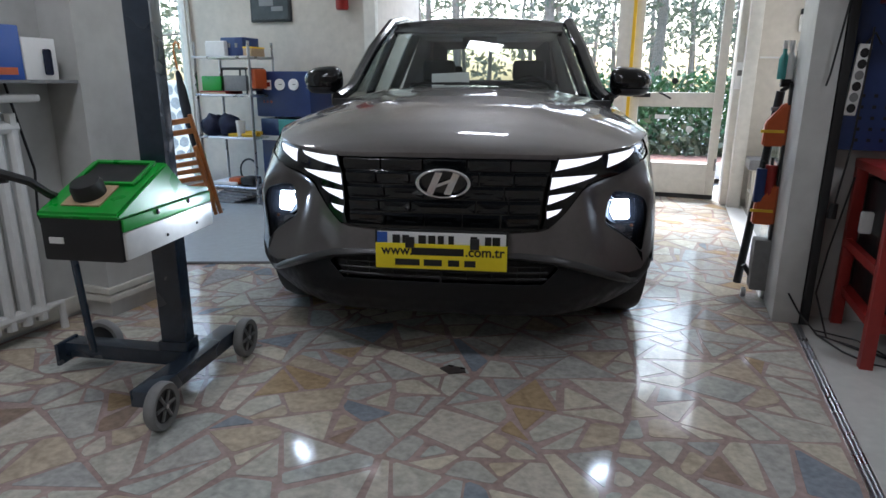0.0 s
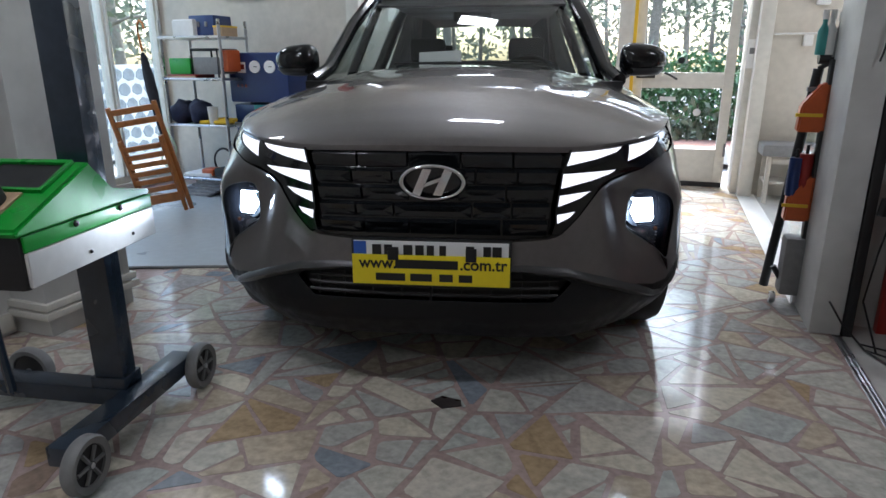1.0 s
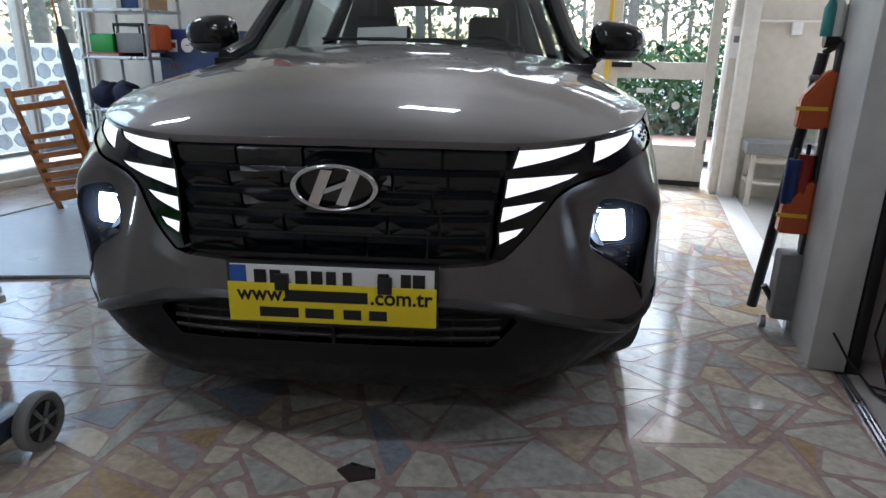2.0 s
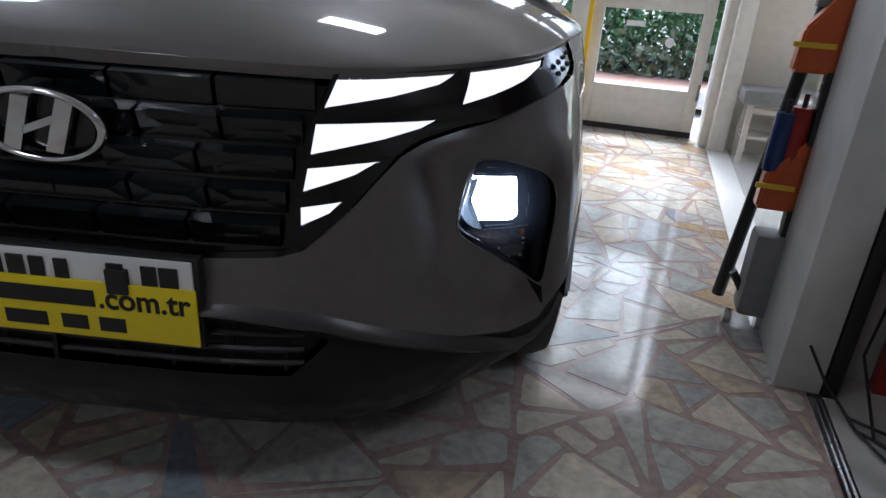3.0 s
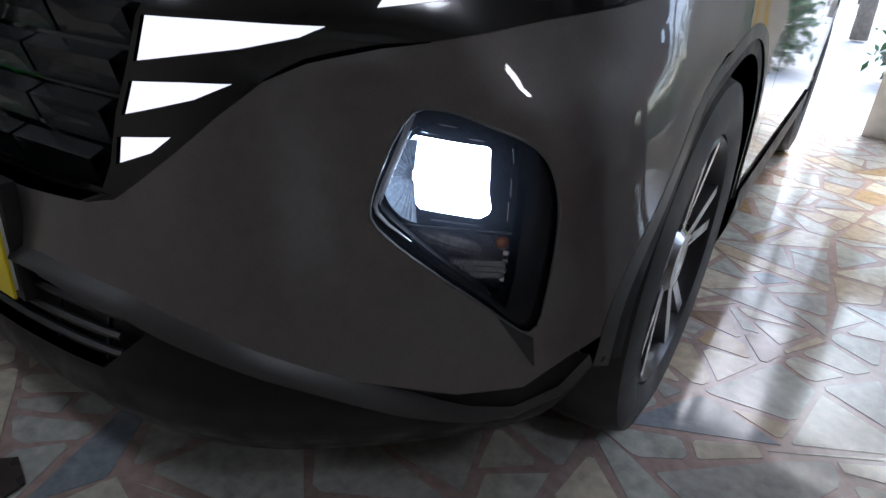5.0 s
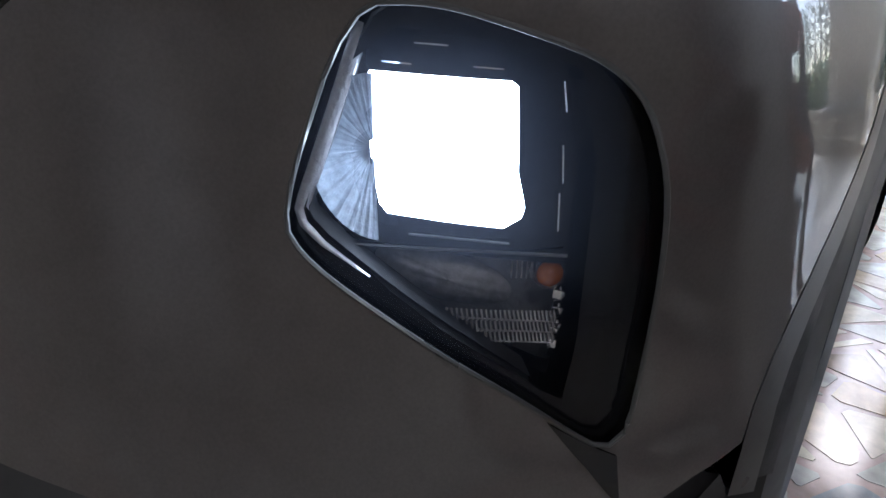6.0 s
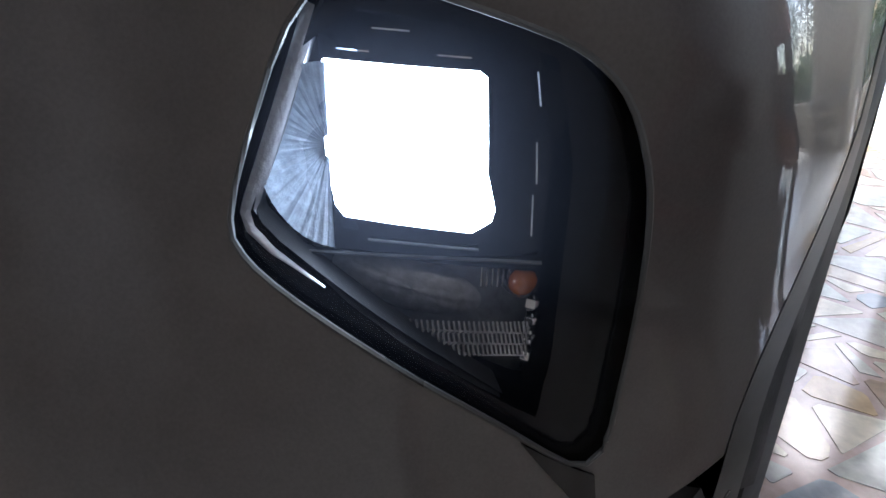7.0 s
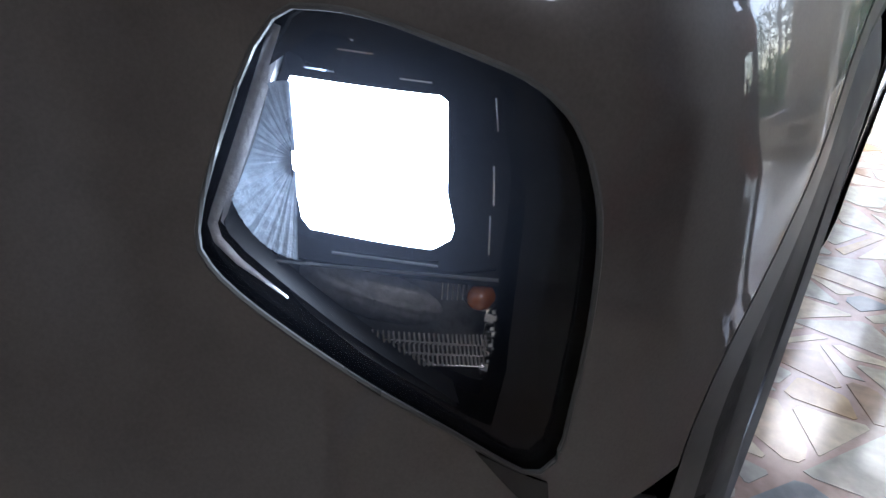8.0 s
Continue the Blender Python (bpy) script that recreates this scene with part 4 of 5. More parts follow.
built("wall_side_right", slab(4.2, 4.4, -3.0, 7.0, 0, H), WALL, "plain side-room wall", "wall")
built("pillar_right", slab(.875, .998, 3.46, 3.84, 0, H, .006), WALL_GREY, "grey-white wall end with a rounded edge", "pillar")
built("wall_tool", slab(.998, 4.2, 3.60, 3.75, 0, H), WALL_GREY, "wall behind the workbench", "wall")
built("wall_behind", slab(-2.66, 4.4, -3.2, -3.0, 0, H), WALL, "plain wall closing the workshop", "wall")
built("ceiling", slab(-5.5, 4.4, -3.2, 7.2, H, H + .15), CEIL, "white painted ceiling", "ceiling")
# the panel at y = -1.2 is an added, unseen fill for the car's front
for x, y in ((-1.36, 1.05), (-1.1, 5.0), (-1.3, -1.2), (-3.6, 4.3), (2.2, 2.0), (2.0, 5.4)):
    cl = thing("ceiling_light", "lit rectangular ceiling light panel", "ceiling light", B @ pose(x, y, H), "ceiling lights")
    part("frame", slab(-.28, .28, -.13, .13, -.06, -.004, .006), WHITE_P, cl)
    part("diffuser", slab(-.26, .26, -.11, .11, -.066, -.058), PANEL_LIT, cl)

# side window wall of the bay
win = thing("window_1", "tall shop window with pale metal mullions", "window", B @ pose(-4.62, 0, 0), kind="structure")
part("window_sill", slab(-.10, .10, 2.76, 5.75, .0, .07, .01), WALL, win)
part("floor_ledge", slab(.10, .80, 2.76, 5.0, -.01, .012, .004), material("brown_marble_ledge", (.30, .24, .19), .25, grain=.25, scale=12), win)
part("window_rail", slab(-.05, .05, 2.76, 5.75, .07, .13, .006), FRAME, win)
part("window_head", slab(-.05, .05, 2.76, 5.75, 2.7, H, .006), FRAME, win)
for y in (2.80, 3.55, 4.32, 5.08, 5.71):
    part("mullion", slab(-.04, .05, y - .035, y + .035, .13, 2.7, .005), FRAME, win)
    part("mullion", slab(.05, .07, y - .012, y + .012, .13, 2.7, .003), WHITE_P, win)
for y0, y1 in ((2.84, 3.51), (3.59, 4.28), (4.36, 5.04), (5.12, 5.67)):
    g = part("pane", slab(-.004, .004, y0, y1, .13, 2.7), GLASS, win)
    g.visible_shadow = False

# glazed door in the back wall
door = thing("door_1", "cream metal door with two clear panes, shut", "door", B @ pose(-.14, 6.96, 0), kind="structure")
for x0, x1, z0, z1 in ((0, .085, .05, 2.5), (.80, .885, .05, 2.5), (.085, .80, .05, .36), (.085, .80, .92, 1.06), (.085, .80, 2.3, 2.5)):
    part("door_frame", slab(x0, x1, 0, .05, z0, z1, .004), FRAME, door)
part("door_foot", slab(0, .885, .004, .046, .004, .05), BLACK, door)
for z0, z1 in ((.36, .92), (1.06, 2.3)):
    part("pane", slab(.085, .80, .022, .028, z0, z1), GLASS, door).visible_shadow = False
part("lock_case", slab(.03, .20, -.03, .0, 1.01, 1.055, .006), BLACK, door)
part("door_handle", rod([(.28, -.05, 1.06), (.33, -.04, 1.04), (.40, -.04, 1.0)], .010), BLACK, door)
part("hinge", rod([(.875, -.012, .30), (.875, -.012, .42)], .012), GREY_P, door)
part("sticker", lathe(bmesh.new(), [(.001, 0), (.034, 0), (.034, -.002), (.001, -.002)], 24, "z", pose(.60, .018, .70, 90, 0, 0)), WHITE_P, door)
part("sticker", lathe(bmesh.new(), [(.001, 0), (.03, 0), (.03, -.002), (.001, -.002)], 24, "z", pose(.42, .018, 1.17, 90, 0, 0)), BLACK, door)
part("sticker", slab(.26, .40, .016, .019, .80, .84), WHITE_P, door)

# side window of the side room
sw = thing("window_2", "side-room window over a low wall", "window", B @ pose(1.62, 6.80, .42), kind="structure")
for x in (0, .9, 1.8, 2.5):
    part("mullion", slab(x, x + .06, -.04, .04, 0, H - .42, .004), FRAME, sw)
part("window_frame", slab(0, 2.58, -.04, .04, 0, .06, .004), FRAME, sw)

# ---- outside ----
rngo = random.Random(11)


def leaves(name, centres, n, size, mat, parent, spread):
    """Many small bent leaves round the given centres, as one mesh."""
    r = np.random.RandomState(len(centres) * 7 + n)
    c = np.array(centres)[r.randint(0, len(centres), n)]
    p = c + r.normal(0, 1, (n, 3)) * np.array(spread)
    a = r.normal(0, 1, (n, 3))
    a /= np.linalg.norm(a, axis=1, keepdims=True)
    b = np.cross(a, r.normal(0, 1, (n, 3)))
    b /= np.linalg.norm(b, axis=1, keepdims=True)
    k = size * (0.5 + r.rand(n, 1))
    q = np.stack([p - a * k, p + b * k * .45, p + a * k, p - b * k * .45], 1).reshape(-1, 3)
    me = bpy.data.meshes.new(name)
    me.from_pydata(q.tolist(), [], np.arange(n * 4).reshape(-1, 4).tolist())
    me.materials.append(mat)
    ob = new(name, me)
    ob.parent = parent
    return ob


def tree(x, y, h, r, low, lean, seed):
    rg = random.Random(seed)
    t = thing("pine_tree", "tall pine tree with a bare trunk and light green crown", "tree", B @ pose(x, y, -.1), "trees outside")
    top = Vector((lean, 0, h))
    pts = [Vector((lean * f * f + .06 * math.sin(5 * f + seed), .05 * math.cos(4 * f), h * f)) for f in [i / 8 for i in range(9)]]
    part("trunk", rod(pts, r, 9, r * .35), BARK, t, smooth=True)
    cs = []
    for i in range(13):
        f = low + (1 - low) * i / 13
        p = pts[0].lerp(top, f)
        p.x = lean * f * f
        a = rg.random() * 6.28
        e = p + Vector((math.cos(a), math.sin(a), .25)) * (1.7 - .9 * f) * (.7 + .5 * rg.random())
        part("limb", rod([p, p.lerp(e, .5) + Vector((0, 0, .1)), e], r * .28, 6, r * .08), BARK, t, smooth=True)
        cs += [tuple(e), tuple(p.lerp(e, .6)), tuple(e + Vector((rg.uniform(-.5, .5), rg.uniform(-.5, .5), .3)))]
    leaves("crown", cs, 2200, .085, LEAF, t, (.42, .42, .28))
    return t


for i, (x, y) in enumerate([(-5.5, 17), (-3.6, 22), (-2.6, 15.5), (-1.2, 24), (-.3, 18.5), (.6, 26), (1.5, 17.5), (2.4, 22), (3.2, 16), (4.6, 20), (6.2, 17), (-7.5, 20), (-9.5, 9.5), (-10.5, 5.5), (-11.5, 12), (-12, 2.5), (5.2, 27)]):
    tree(x, y, 7.5 + 2.5 * rngo.random(), .10 + .06 * rngo.random(), .18 + .2 * rngo.random(), rngo.uniform(-.6, .6), 20 + i)
# backdrop of leaves whose pale tone carries the haze
woods = thing("far_woods", "far woods behind the pine trees, haze put into their pale green", "woods", B, kind="stuff")
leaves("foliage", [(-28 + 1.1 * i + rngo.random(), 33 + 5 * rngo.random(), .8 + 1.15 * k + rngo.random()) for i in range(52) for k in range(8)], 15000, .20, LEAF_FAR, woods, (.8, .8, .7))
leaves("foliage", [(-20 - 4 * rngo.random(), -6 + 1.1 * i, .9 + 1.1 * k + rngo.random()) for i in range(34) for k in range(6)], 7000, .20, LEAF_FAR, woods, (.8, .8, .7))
bm = bmesh.new()
for i in range(46):
    x, y = -27 + 1.2 * i + rngo.uniform(-.5, .5), 30 + 4 * rngo.random()
    tube(bm, [(x, y, -.1), (x + rngo.uniform(-.3, .3), y, 4), (x + rngo.uniform(-.6, .6), y, 8)], .13, 6, .05)
part("trunks", bm, BARK, woods, smooth=True)
hedge = thing("hedge", "clipped dark green hedge beside the yard", "hedge", B @ pose(0, 0, 0))
bm = bmesh.new()
for i in range(12):
    tube(bm, [(-.9 + .5 * i, 10.6, -.06), (-.88 + .5 * i, 10.62, .75)], .02, 5)
part("stems", bm, BARK, hedge)
leaves("foliage", [(-1.0 + .12 * i, 10.6 + .1 * rngo.random(), .12 + .13 * k) for i in range(50) for k in range(9)], 15000, .05, LEAF_DARK, hedge, (.09, .22, .09))
leaves("foliage", [(-.6 + .5 * i, 10.25, .15 + .1 * rngo.random()) for i in range(9)], 1600, .07, LEAF, hedge, (.16, .12, .15))
paving = built("paving_edge", slab(-.4, 5.5, 9.1, 10.2, -.06, .10, .02), PAVING, "raised red brick paving border", "paving")
built("kerb", slab(-.4, 5.5, 8.95, 9.1, -.06, .13, .02), MORTAR, "pale kerb stone", "kerb")

# field-stone wall outside the bay window
sw_wall = thing("stone_wall", "sloping grey field-stone wall with pale mortar", "wall", B @ pose(-6.6, 0, 0))
part("mortar", prism(bmesh.new(), [(1.5, -.06), (9.0, -.06), (9.0, 1.15), (6.2, 1.12), (4.4, .82), (1.5, .35)], .3, pose(0, 0, 0, 0, 0, 90)), MORTAR, sw_wall)
stone_meshes = []
for k in range(6):
    bm = bmesh.new()
    n = 7
    ring = [(.5 * math.cos(6.283 * j / n + k) * (.85 + .25 * rngo.random()), .5 * math.sin(6.283 * j / n + k) * (.85 + .25 * rngo.random())) for j in range(n)]
    a = [bm.verts.new((0, u, w)) for u, w in ring]
    b = [bm.verts.new((.09, u * .8, w * .8)) for u, w in ring]
    bm.faces.new(b)
    for j in range(n):
        bm.faces.new((a[j], a[(j + 1) % n], b[(j + 1) % n], b[j]))
    me = mesh_of(bm, "stone")
    me.materials.append(RUBBLE)
    stone_meshes.append(me)
for i in range(34):
    for j in range(6):
        y, z = 1.6 + .215 * i + (.1 if j % 2 else 0), .06 + .19 * j
        if z < np.interp(y, [1.5, 4.4, 6.2, 9], [.28, .76, 1.05, 1.08]):
            o = new("stone", stone_meshes[rngo.randrange(6)])
            o.parent = sw_wall
            o.location = (-.02, y, z)
            o.scale = (.28 + .12 * rngo.random(), .222 + .03 * rngo.random(), .195 + .02 * rngo.random())
built("bank", slab(-30, -7.4, -6, 30, -.3, .55, .1), BANK, "grassy bank of ground behind the stone wall", "ground")

# ---- headlamp tester on its rail base ----
tester = thing("headlamp_tester", "green and black headlamp tester on a dark wheeled stand", "workshop machine", pose(-.95, 2.06, 0))
part("post", slab(-.118, -.018, .08, .15, .12, 2.35, .004), NAVY_STEEL, tester, "dark blue-black steel post")
part("base_beam", slab(-.04, .045, -.26, .36, .075, .135, .004, pose(.015, 0, 0, 0, 0, -2)), NAVY_STEEL, tester)
part("base_beam", slab(-.55, .0, .06, .14, .075, .135, .004, pose(0, 0, 0, 0, 0, -2)), NAVY_STEEL, tester)
part("end_plate", slab(-.56, -.545, .04, .16, .05, .14, .002), NAVY_STEEL, tester)
part("foot_bracket", slab(-.128, -.008, .07, .16, .12, .17, .004), NAVY_STEEL, tester)
for x, y, a in ((.075, -.25, 0), (.095, .355, 0), (-.50, .25, 90)):
    w = part("wheel", lathe(bmesh.new(), [(.060, -.016), (.078, -.020), (.084, -.012), (.084, .012), (.078, .020), (.060, .016), (.056, 0)], 36), GREY_P, tester, "grey rubber wheel with black spokes", 50)
    w.matrix_basis = pose(x, y, .084, 0, 0, a)
    part("wheel_disc", lathe(bmesh.new(), [(.001, -.012), (.058, -.010), (.058, .010), (.001, .012)], 28), BLACK, w)
    for k in range(6):
        c, s = math.cos(k * 1.047), math.sin(k * 1.047)
        part("spoke", rod([(.014, .012 * c, .012 * s), (.014, .054 * c, .054 * s)], .006, 6), GREY_P, w)
    part("axle", rod([(-.03, 0, 0), (.022, 0, 0)], .009, 10), STEEL, w)
head = part("optical_box", slab(-.27, .012, -.26, .31, .59, .735, .012), BLACK, tester, "black optical box")
bm = bmesh.new()
prism(bm, [(-.268, .733), (.318, .733), (.318, .748), (.17, .765), (.115, .782), (.035, .882), (-.268, .752)], .288, Matrix.Rotation(radians(90), 4, "Z") @ Matrix.Translation((0, -.016, 0)))
bmesh.ops.bevel(bm, geom=bm.edges[:], offset=.008, segments=2, affect="EDGES")
part("hood_shell", bm, GREEN, head, "green plastic shell with a sunk top")
SLOPE = pose(-.13, -.1165, .817, 23.2, 0, 0)
for x0, x1, y0, y1 in ((-.10, .10, .135, .152), (-.10, .10, .0, .012), (-.112, -.10, .0, .152), (.10, .112, .0, .152)):
    part("recess_rim", slab(x0, x1, y0, y1, -.004, .012, .003, SLOPE), GREEN, head)
part("recess", slab(-.10, .10, .012, .135, -.002, .003, 0, SLOPE), BLACK, head, "dark sunk grip tray")
part("knob", lathe(bmesh.new(), [(.001, .05), (.045, .05), (.052, .035), (.052, 0), (.001, 0)], 28, "z", SLOPE @ pose(-.01, -.06, .004)), BLACK, head, "black knob")
part("knob_plate", slab(-.075, .06, -.125, -.005, 0, .006, 0, SLOPE), CARD, head)
lensm = part("lens_strip", slab(.010, .022, -.25, .305, .597, .690, .006), WHITE_P, head, "white lens strip lit by the headlamps")
part("strip_band", slab(.010, .019, -.25, .305, .691, .733, .004), GREEN, head, "green band over the lens strip")
for y in (-.06, .14):
    part("screw", lathe(bmesh.new(), [(.001, .008), (.008, .006), (.010, 0), (.001, 0)], 12, "x", pose(.018, y, .722)), BLACK, head)
    part("screw", lathe(bmesh.new(), [(.001, .006), (.005, .004), (.006, 0), (.001, 0)], 12, "x", pose(.021, y + .04, .63)), BLACK, head)
part("label_plate", slab(-.24, -.19, -.264, -.258, .65, .67), WHITE_P, head)
part("push_bar", rod([(-.66, -.30, .885), (-.42, -.33, .89), (-.33, -.32, .885), (-.28, -.26, .85), (-.27, -.2, .80), (-.27, -.12, .76)], .014, 8), BLACK, tester, "black push bar")
part("push_bar", rod([(-.66, -.30, .845), (-.44, -.33, .848), (-.32, -.30, .86)], .010, 8), BLACK, tester)
part("guide_rod", rod([(-.40, .02, .58), (-.37, .02, .13)], .014, 8), NAVY_STEEL, tester)

# ---- left wall: radiator and boxes ----
rad = thing("radiator", "white cast column radiator on the wall", "radiator", B @ pose(-2.36, 1.21, .08))
for i in range(12):
    part("column", rod([(0, .075 * i, 0), (0, .075 * i, .02), (0, .075 * i, .92), (0, .075 * i, .94)], .027, 8), WHITE_P, rad)
for z in (.05, .88):
    part("header", rod([(0, -.02, z), (0, .85, z)], .028, 8), WHITE_P, rad)
part("top_shelf", slab(-.09, .075, -.05, .93, .985, 1.02, .012), WALL_GREY, rad)
part("valve", rod([(0, .85, .05), (0, .93, .05), (.0, .93, -.08)], .018, 8), WHITE_P, rad)
br = thing("wall_shelf", "dark bracket shelf on the wall", "shelf", B @ pose(-2.46, 1.63, 1.145))
part("board", slab(0, .20, 0, .72, 0, .014), GREY_P, br)
part("rail", rod([(.19, .70, .01), (.04, .71, .40)], .006), GREY_P, br)
for y0, y1, h, mat, lab in ((.20, .36, .22, BLUE_SIGN, "blue product carton with an orange band"), (.385, .52, .175, PAPER, "white product carton with a dark picture")):
    c = thing("carton", lab + " on the wall shelf", "box", B @ pose(-2.46, 1.63, 1.159))
    part("body", slab(.04, .17, y0 + .08, y1 + .1, 0, h, .003), mat, c)
    part("band", slab(.1705, .173, y0 + .10, y1 + .07, .02, .05) if mat is BLUE_SIGN else slab(.1705, .173, y0 + .17, y1 + .07, .02, .13, .01), ORANGE if mat is BLUE_SIGN else DENIM, c)
cable = thing("wall_cable", "thin black cable hanging down the wall", "cable", B)
part("cable", rod([(-2.44, 2.10, 1.15), (-2.43, 2.13, .95), (-2.42, 2.16, .76), (-2.42, 2.14, .55), (-2.40, 2.18, .36)], .006, 6), CABLE, cable)

# ---- left bay: rack, chair, umbrella, machine ----
RK = B @ pose(-3.96, 5.05, 0) @ Matrix.Diagonal((.78, 1, 1, 1))
rack = thing("wire_rack", "chrome four-tier storage rack full of workshop clutter", "shelf", RK)
for x in (0, .78):
    for y in (0, .36):
        part("upright", rod([(x, y, 0), (x, y, 1.50)], .016, 10), STEEL, rack)
for z in (.16, .63, 1.02, 1.36):
    part("tier", slab(-.01, .79, -.01, .37, z - .012, z + .008, .004), STEEL, rack)
    for y in (-.014, .374):
        part("tier_rail", rod([(-.01, y, z), (.79, y, z)], .013, 8), STEEL, rack)


def item(name, label, cat, x0, x1, y0, y1, z0, z1, mat, m=RK, bevel=.008, parts=()):
    t = thing(name, label, cat, m @ pose((x0 + x1) / 2, (y0 + y1) / 2, z0))
    w, d, h = (x1 - x0) / 2, (y1 - y0) / 2, z1 - z0
    part("body", slab(-w, w, -d, d, 0, h, bevel), mat, t)
    for nm, p, pm in parts:
        part(nm, slab(*p, .003), pm, t)
    return t


item("white_box", "small white appliance box on the rack", "box", .12, .40, .05, .28, 1.368, 1.50, WHITE_P, parts=(("lid", (-.13, .13, -.11, .11, .13, .14), PAPER),))
item("tool_case", "blue plastic tool case on the rack", "case", .30, .62, .10, .34, 1.368, 1.54, BLUE, parts=(("latch", (-.05, -.02, -.13, -.118, .08, .12), GREY_P), ("latch", (.05, .08, -.13, -.118, .08, .12), GREY_P)))
item("parts_tin", "brown tin with a yellow lid", "tin", .66, .78, .05, .25, 1.368, 1.44, CARD, parts=(("lid", (-.062, .062, -.102, .102, .07, .085), YELLOW_P),))
item("green_carton", "bright green carton on the rack", "box", .06, .34, .02, .22, 1.06, 1.19, GREEN, parts=(("flap", (-.13, .13, -.1, .1, .128, .134), GREEN),))
item("red_tray", "red and grey tray under a carton", "tray", .04, .42, .0, .25, 1.028, 1.058, RED, parts=(("strip", (-.19, .19, -.13, -.122, .0, .02), CARD),))
gen = item("generator_frame", "black framed compressor with a grey drum", "machine", .36, .70, .04, .30, 1.06, 1.20, GREY_P)
for x in (-.17, .17):
    part("frame_tube", rod([(x, -.14, -.03), (x, -.14, .20), (x, .12, .20), (x, .12, -.03)], .012, 8), BLACK, gen)
part("frame_tube", rod([(-.17, -.14, .20), (.17, -.14, .20)], .012, 8), BLACK, gen)
part("tank", slab(.18, .26, -.10, .08, .02, .20, .02), ORANGE, gen)
for i, (x, y, w) in enumerate(((.10, .1, .16), (.24, .16, .17), (.36, .1, .13))):
    b = thing("cloth_bundle", "crumpled navy cloth on the rack", "cloth", RK @ pose(x, y, .64))
    bm = bmesh.new()
    bmesh.ops.create_icosphere(bm, subdivisions=3, radius=1)
    for v in bm.verts:
        k = 1 + .25 * noise.noise(v.co * 2.2 + Vector((i * 9, 0, 0)))
        v.co = Vector((v.co.x * w * k, v.co.y * .12 * k, max(0, .09 + v.co.z * .11 * k)))
    part("folds", bm, DENIM, b, smooth=True)
cup = thing("plastic_cup", "white translucent plastic cup on the rack", "cup", RK @ pose(.55, .05, .64))
part("cup_wall", lathe(bmesh.new(), [(.04, 0), (.052, .15), (.048, .15), (.037, .006)], 24, "z"), WHITE_P, cup, smooth=50)
for i in range(4):
    it = thing("yellow_hose", "yellow plastic tube lying on the rack", "tube", RK @ pose(.40 + .02 * i, .02 + .05 * i, .655 + .012 * (i % 2)))
    part("tube", rod([(0, 0, 0), (.12, .01, .004), (.34 - .03 * i, .03, 0)], .018, 8), YELLOW_P, it)
hoop = thing("hose_coil", "looped black cable on the lowest tier", "cable", RK @ pose(.50, .15, .30))
part("coil", rod([(.15 * math.cos(a / 3), .05 * math.sin(a / 5), .11 * math.sin(a / 3)) for a in range(0, 20)], .010, 6), CABLE, hoop)
item("orange_cutter", "orange and black tool on the lowest tier", "tool", .30, .46, .05, .2, .172, .24, ORANGE, bevel=.02, parts=(("grip", (.06, .12, -.03, .03, .02, .05), BLACK),))
item("black_charger", "black charger on the lowest tier", "tool", .48, .66, .05, .2, .172, .25, BLACK, bevel=.015, parts=(("plug", (.08, .12, -.02, .02, .03, .06), GREY_P),))
item("paper_stack", "stack of crumpled papers on the lowest tier", "papers", .08, .44, .02, .3, .170, .20, PAPER)
for i in range(5):
    item("folded_sheet", "folded grey plastic sheeting under the rack", "sheeting", .02 + .05 * i, .46 + .07 * i, -.04 + .02 * i, .30, .006 + .025 * i, .028 + .025 * i, BAG)
ph = thing("hanging_hose", "pale green hose hung in loops on the rack", "hose", RK @ pose(-.05, -.03, .42))
part("loop", rod([(.10 * math.sin(a / 4), .02 * math.cos(a), .17 * math.cos(a / 4)) for a in range(0, 40)], .010, 6), material("pale_green_hose", (.55, .68, .52), .4), ph)

um = thing("umbrella", "furled black umbrella hanging by its handle", "umbrella", RK @ pose(.03, -.05, .06, 0, -4, 0))
part("canopy", lathe(bmesh.new(), [(.012, .42), (.03, .55), (.052, .85), (.048, 1.0), (.03, 1.16), (.014, 1.20)], 14, "z", pose(0, 0, 0, 0, -6, 0)), CLOTH, um, smooth=60)
part("handle", rod([(-.125, 0, 1.20), (-.14, 0, 1.36), (-.13, 0, 1.42), (-.09, 0, 1.45), (-.05, 0, 1.42), (-.05, 0, 1.38)], .011, 8), WOOD, um)

CH = B @ pose(-3.52, 4.45, 0, 0, -9, 22) @ Matrix.Diagonal((.92, .92, .90, 1))
chair = thing("folding_chair", "orange varnished wooden folding chair, folded and leaning", "chair", CH @ pose(0, 0, 0, 10, 0, 0))
for x in (-.19, .19):
    part("back_post", slab(x - .018, x + .018, -.014, .014, 0, .98, .006), WOOD, chair)
    part("front_leg", slab(x * .84 - .016, x * .84 + .016, -.06, -.034, .01, .66, .006), WOOD, chair)
for z, h in ((.93, .05), (.83, .05), (.30, .03)):
    part("back_slat", slab(-.19, .19, -.012, .012, z - h / 2, z + h / 2, .005), WOOD, chair)
part("seat", slab(-.155, .155, -.09, -.066, .12, .20, .005), WOOD, chair)
for i in range(6):
    z = .23 + .075 * i
    part("seat_slat", slab(-.155, .155, -.09, -.068, z, z + .045, .005), WOOD, chair)
for x in (-.17, .17):
    part("seat_rail", slab(x - .012, x + .012, -.085, -.02, .12, .70, .004), WOOD, chair)

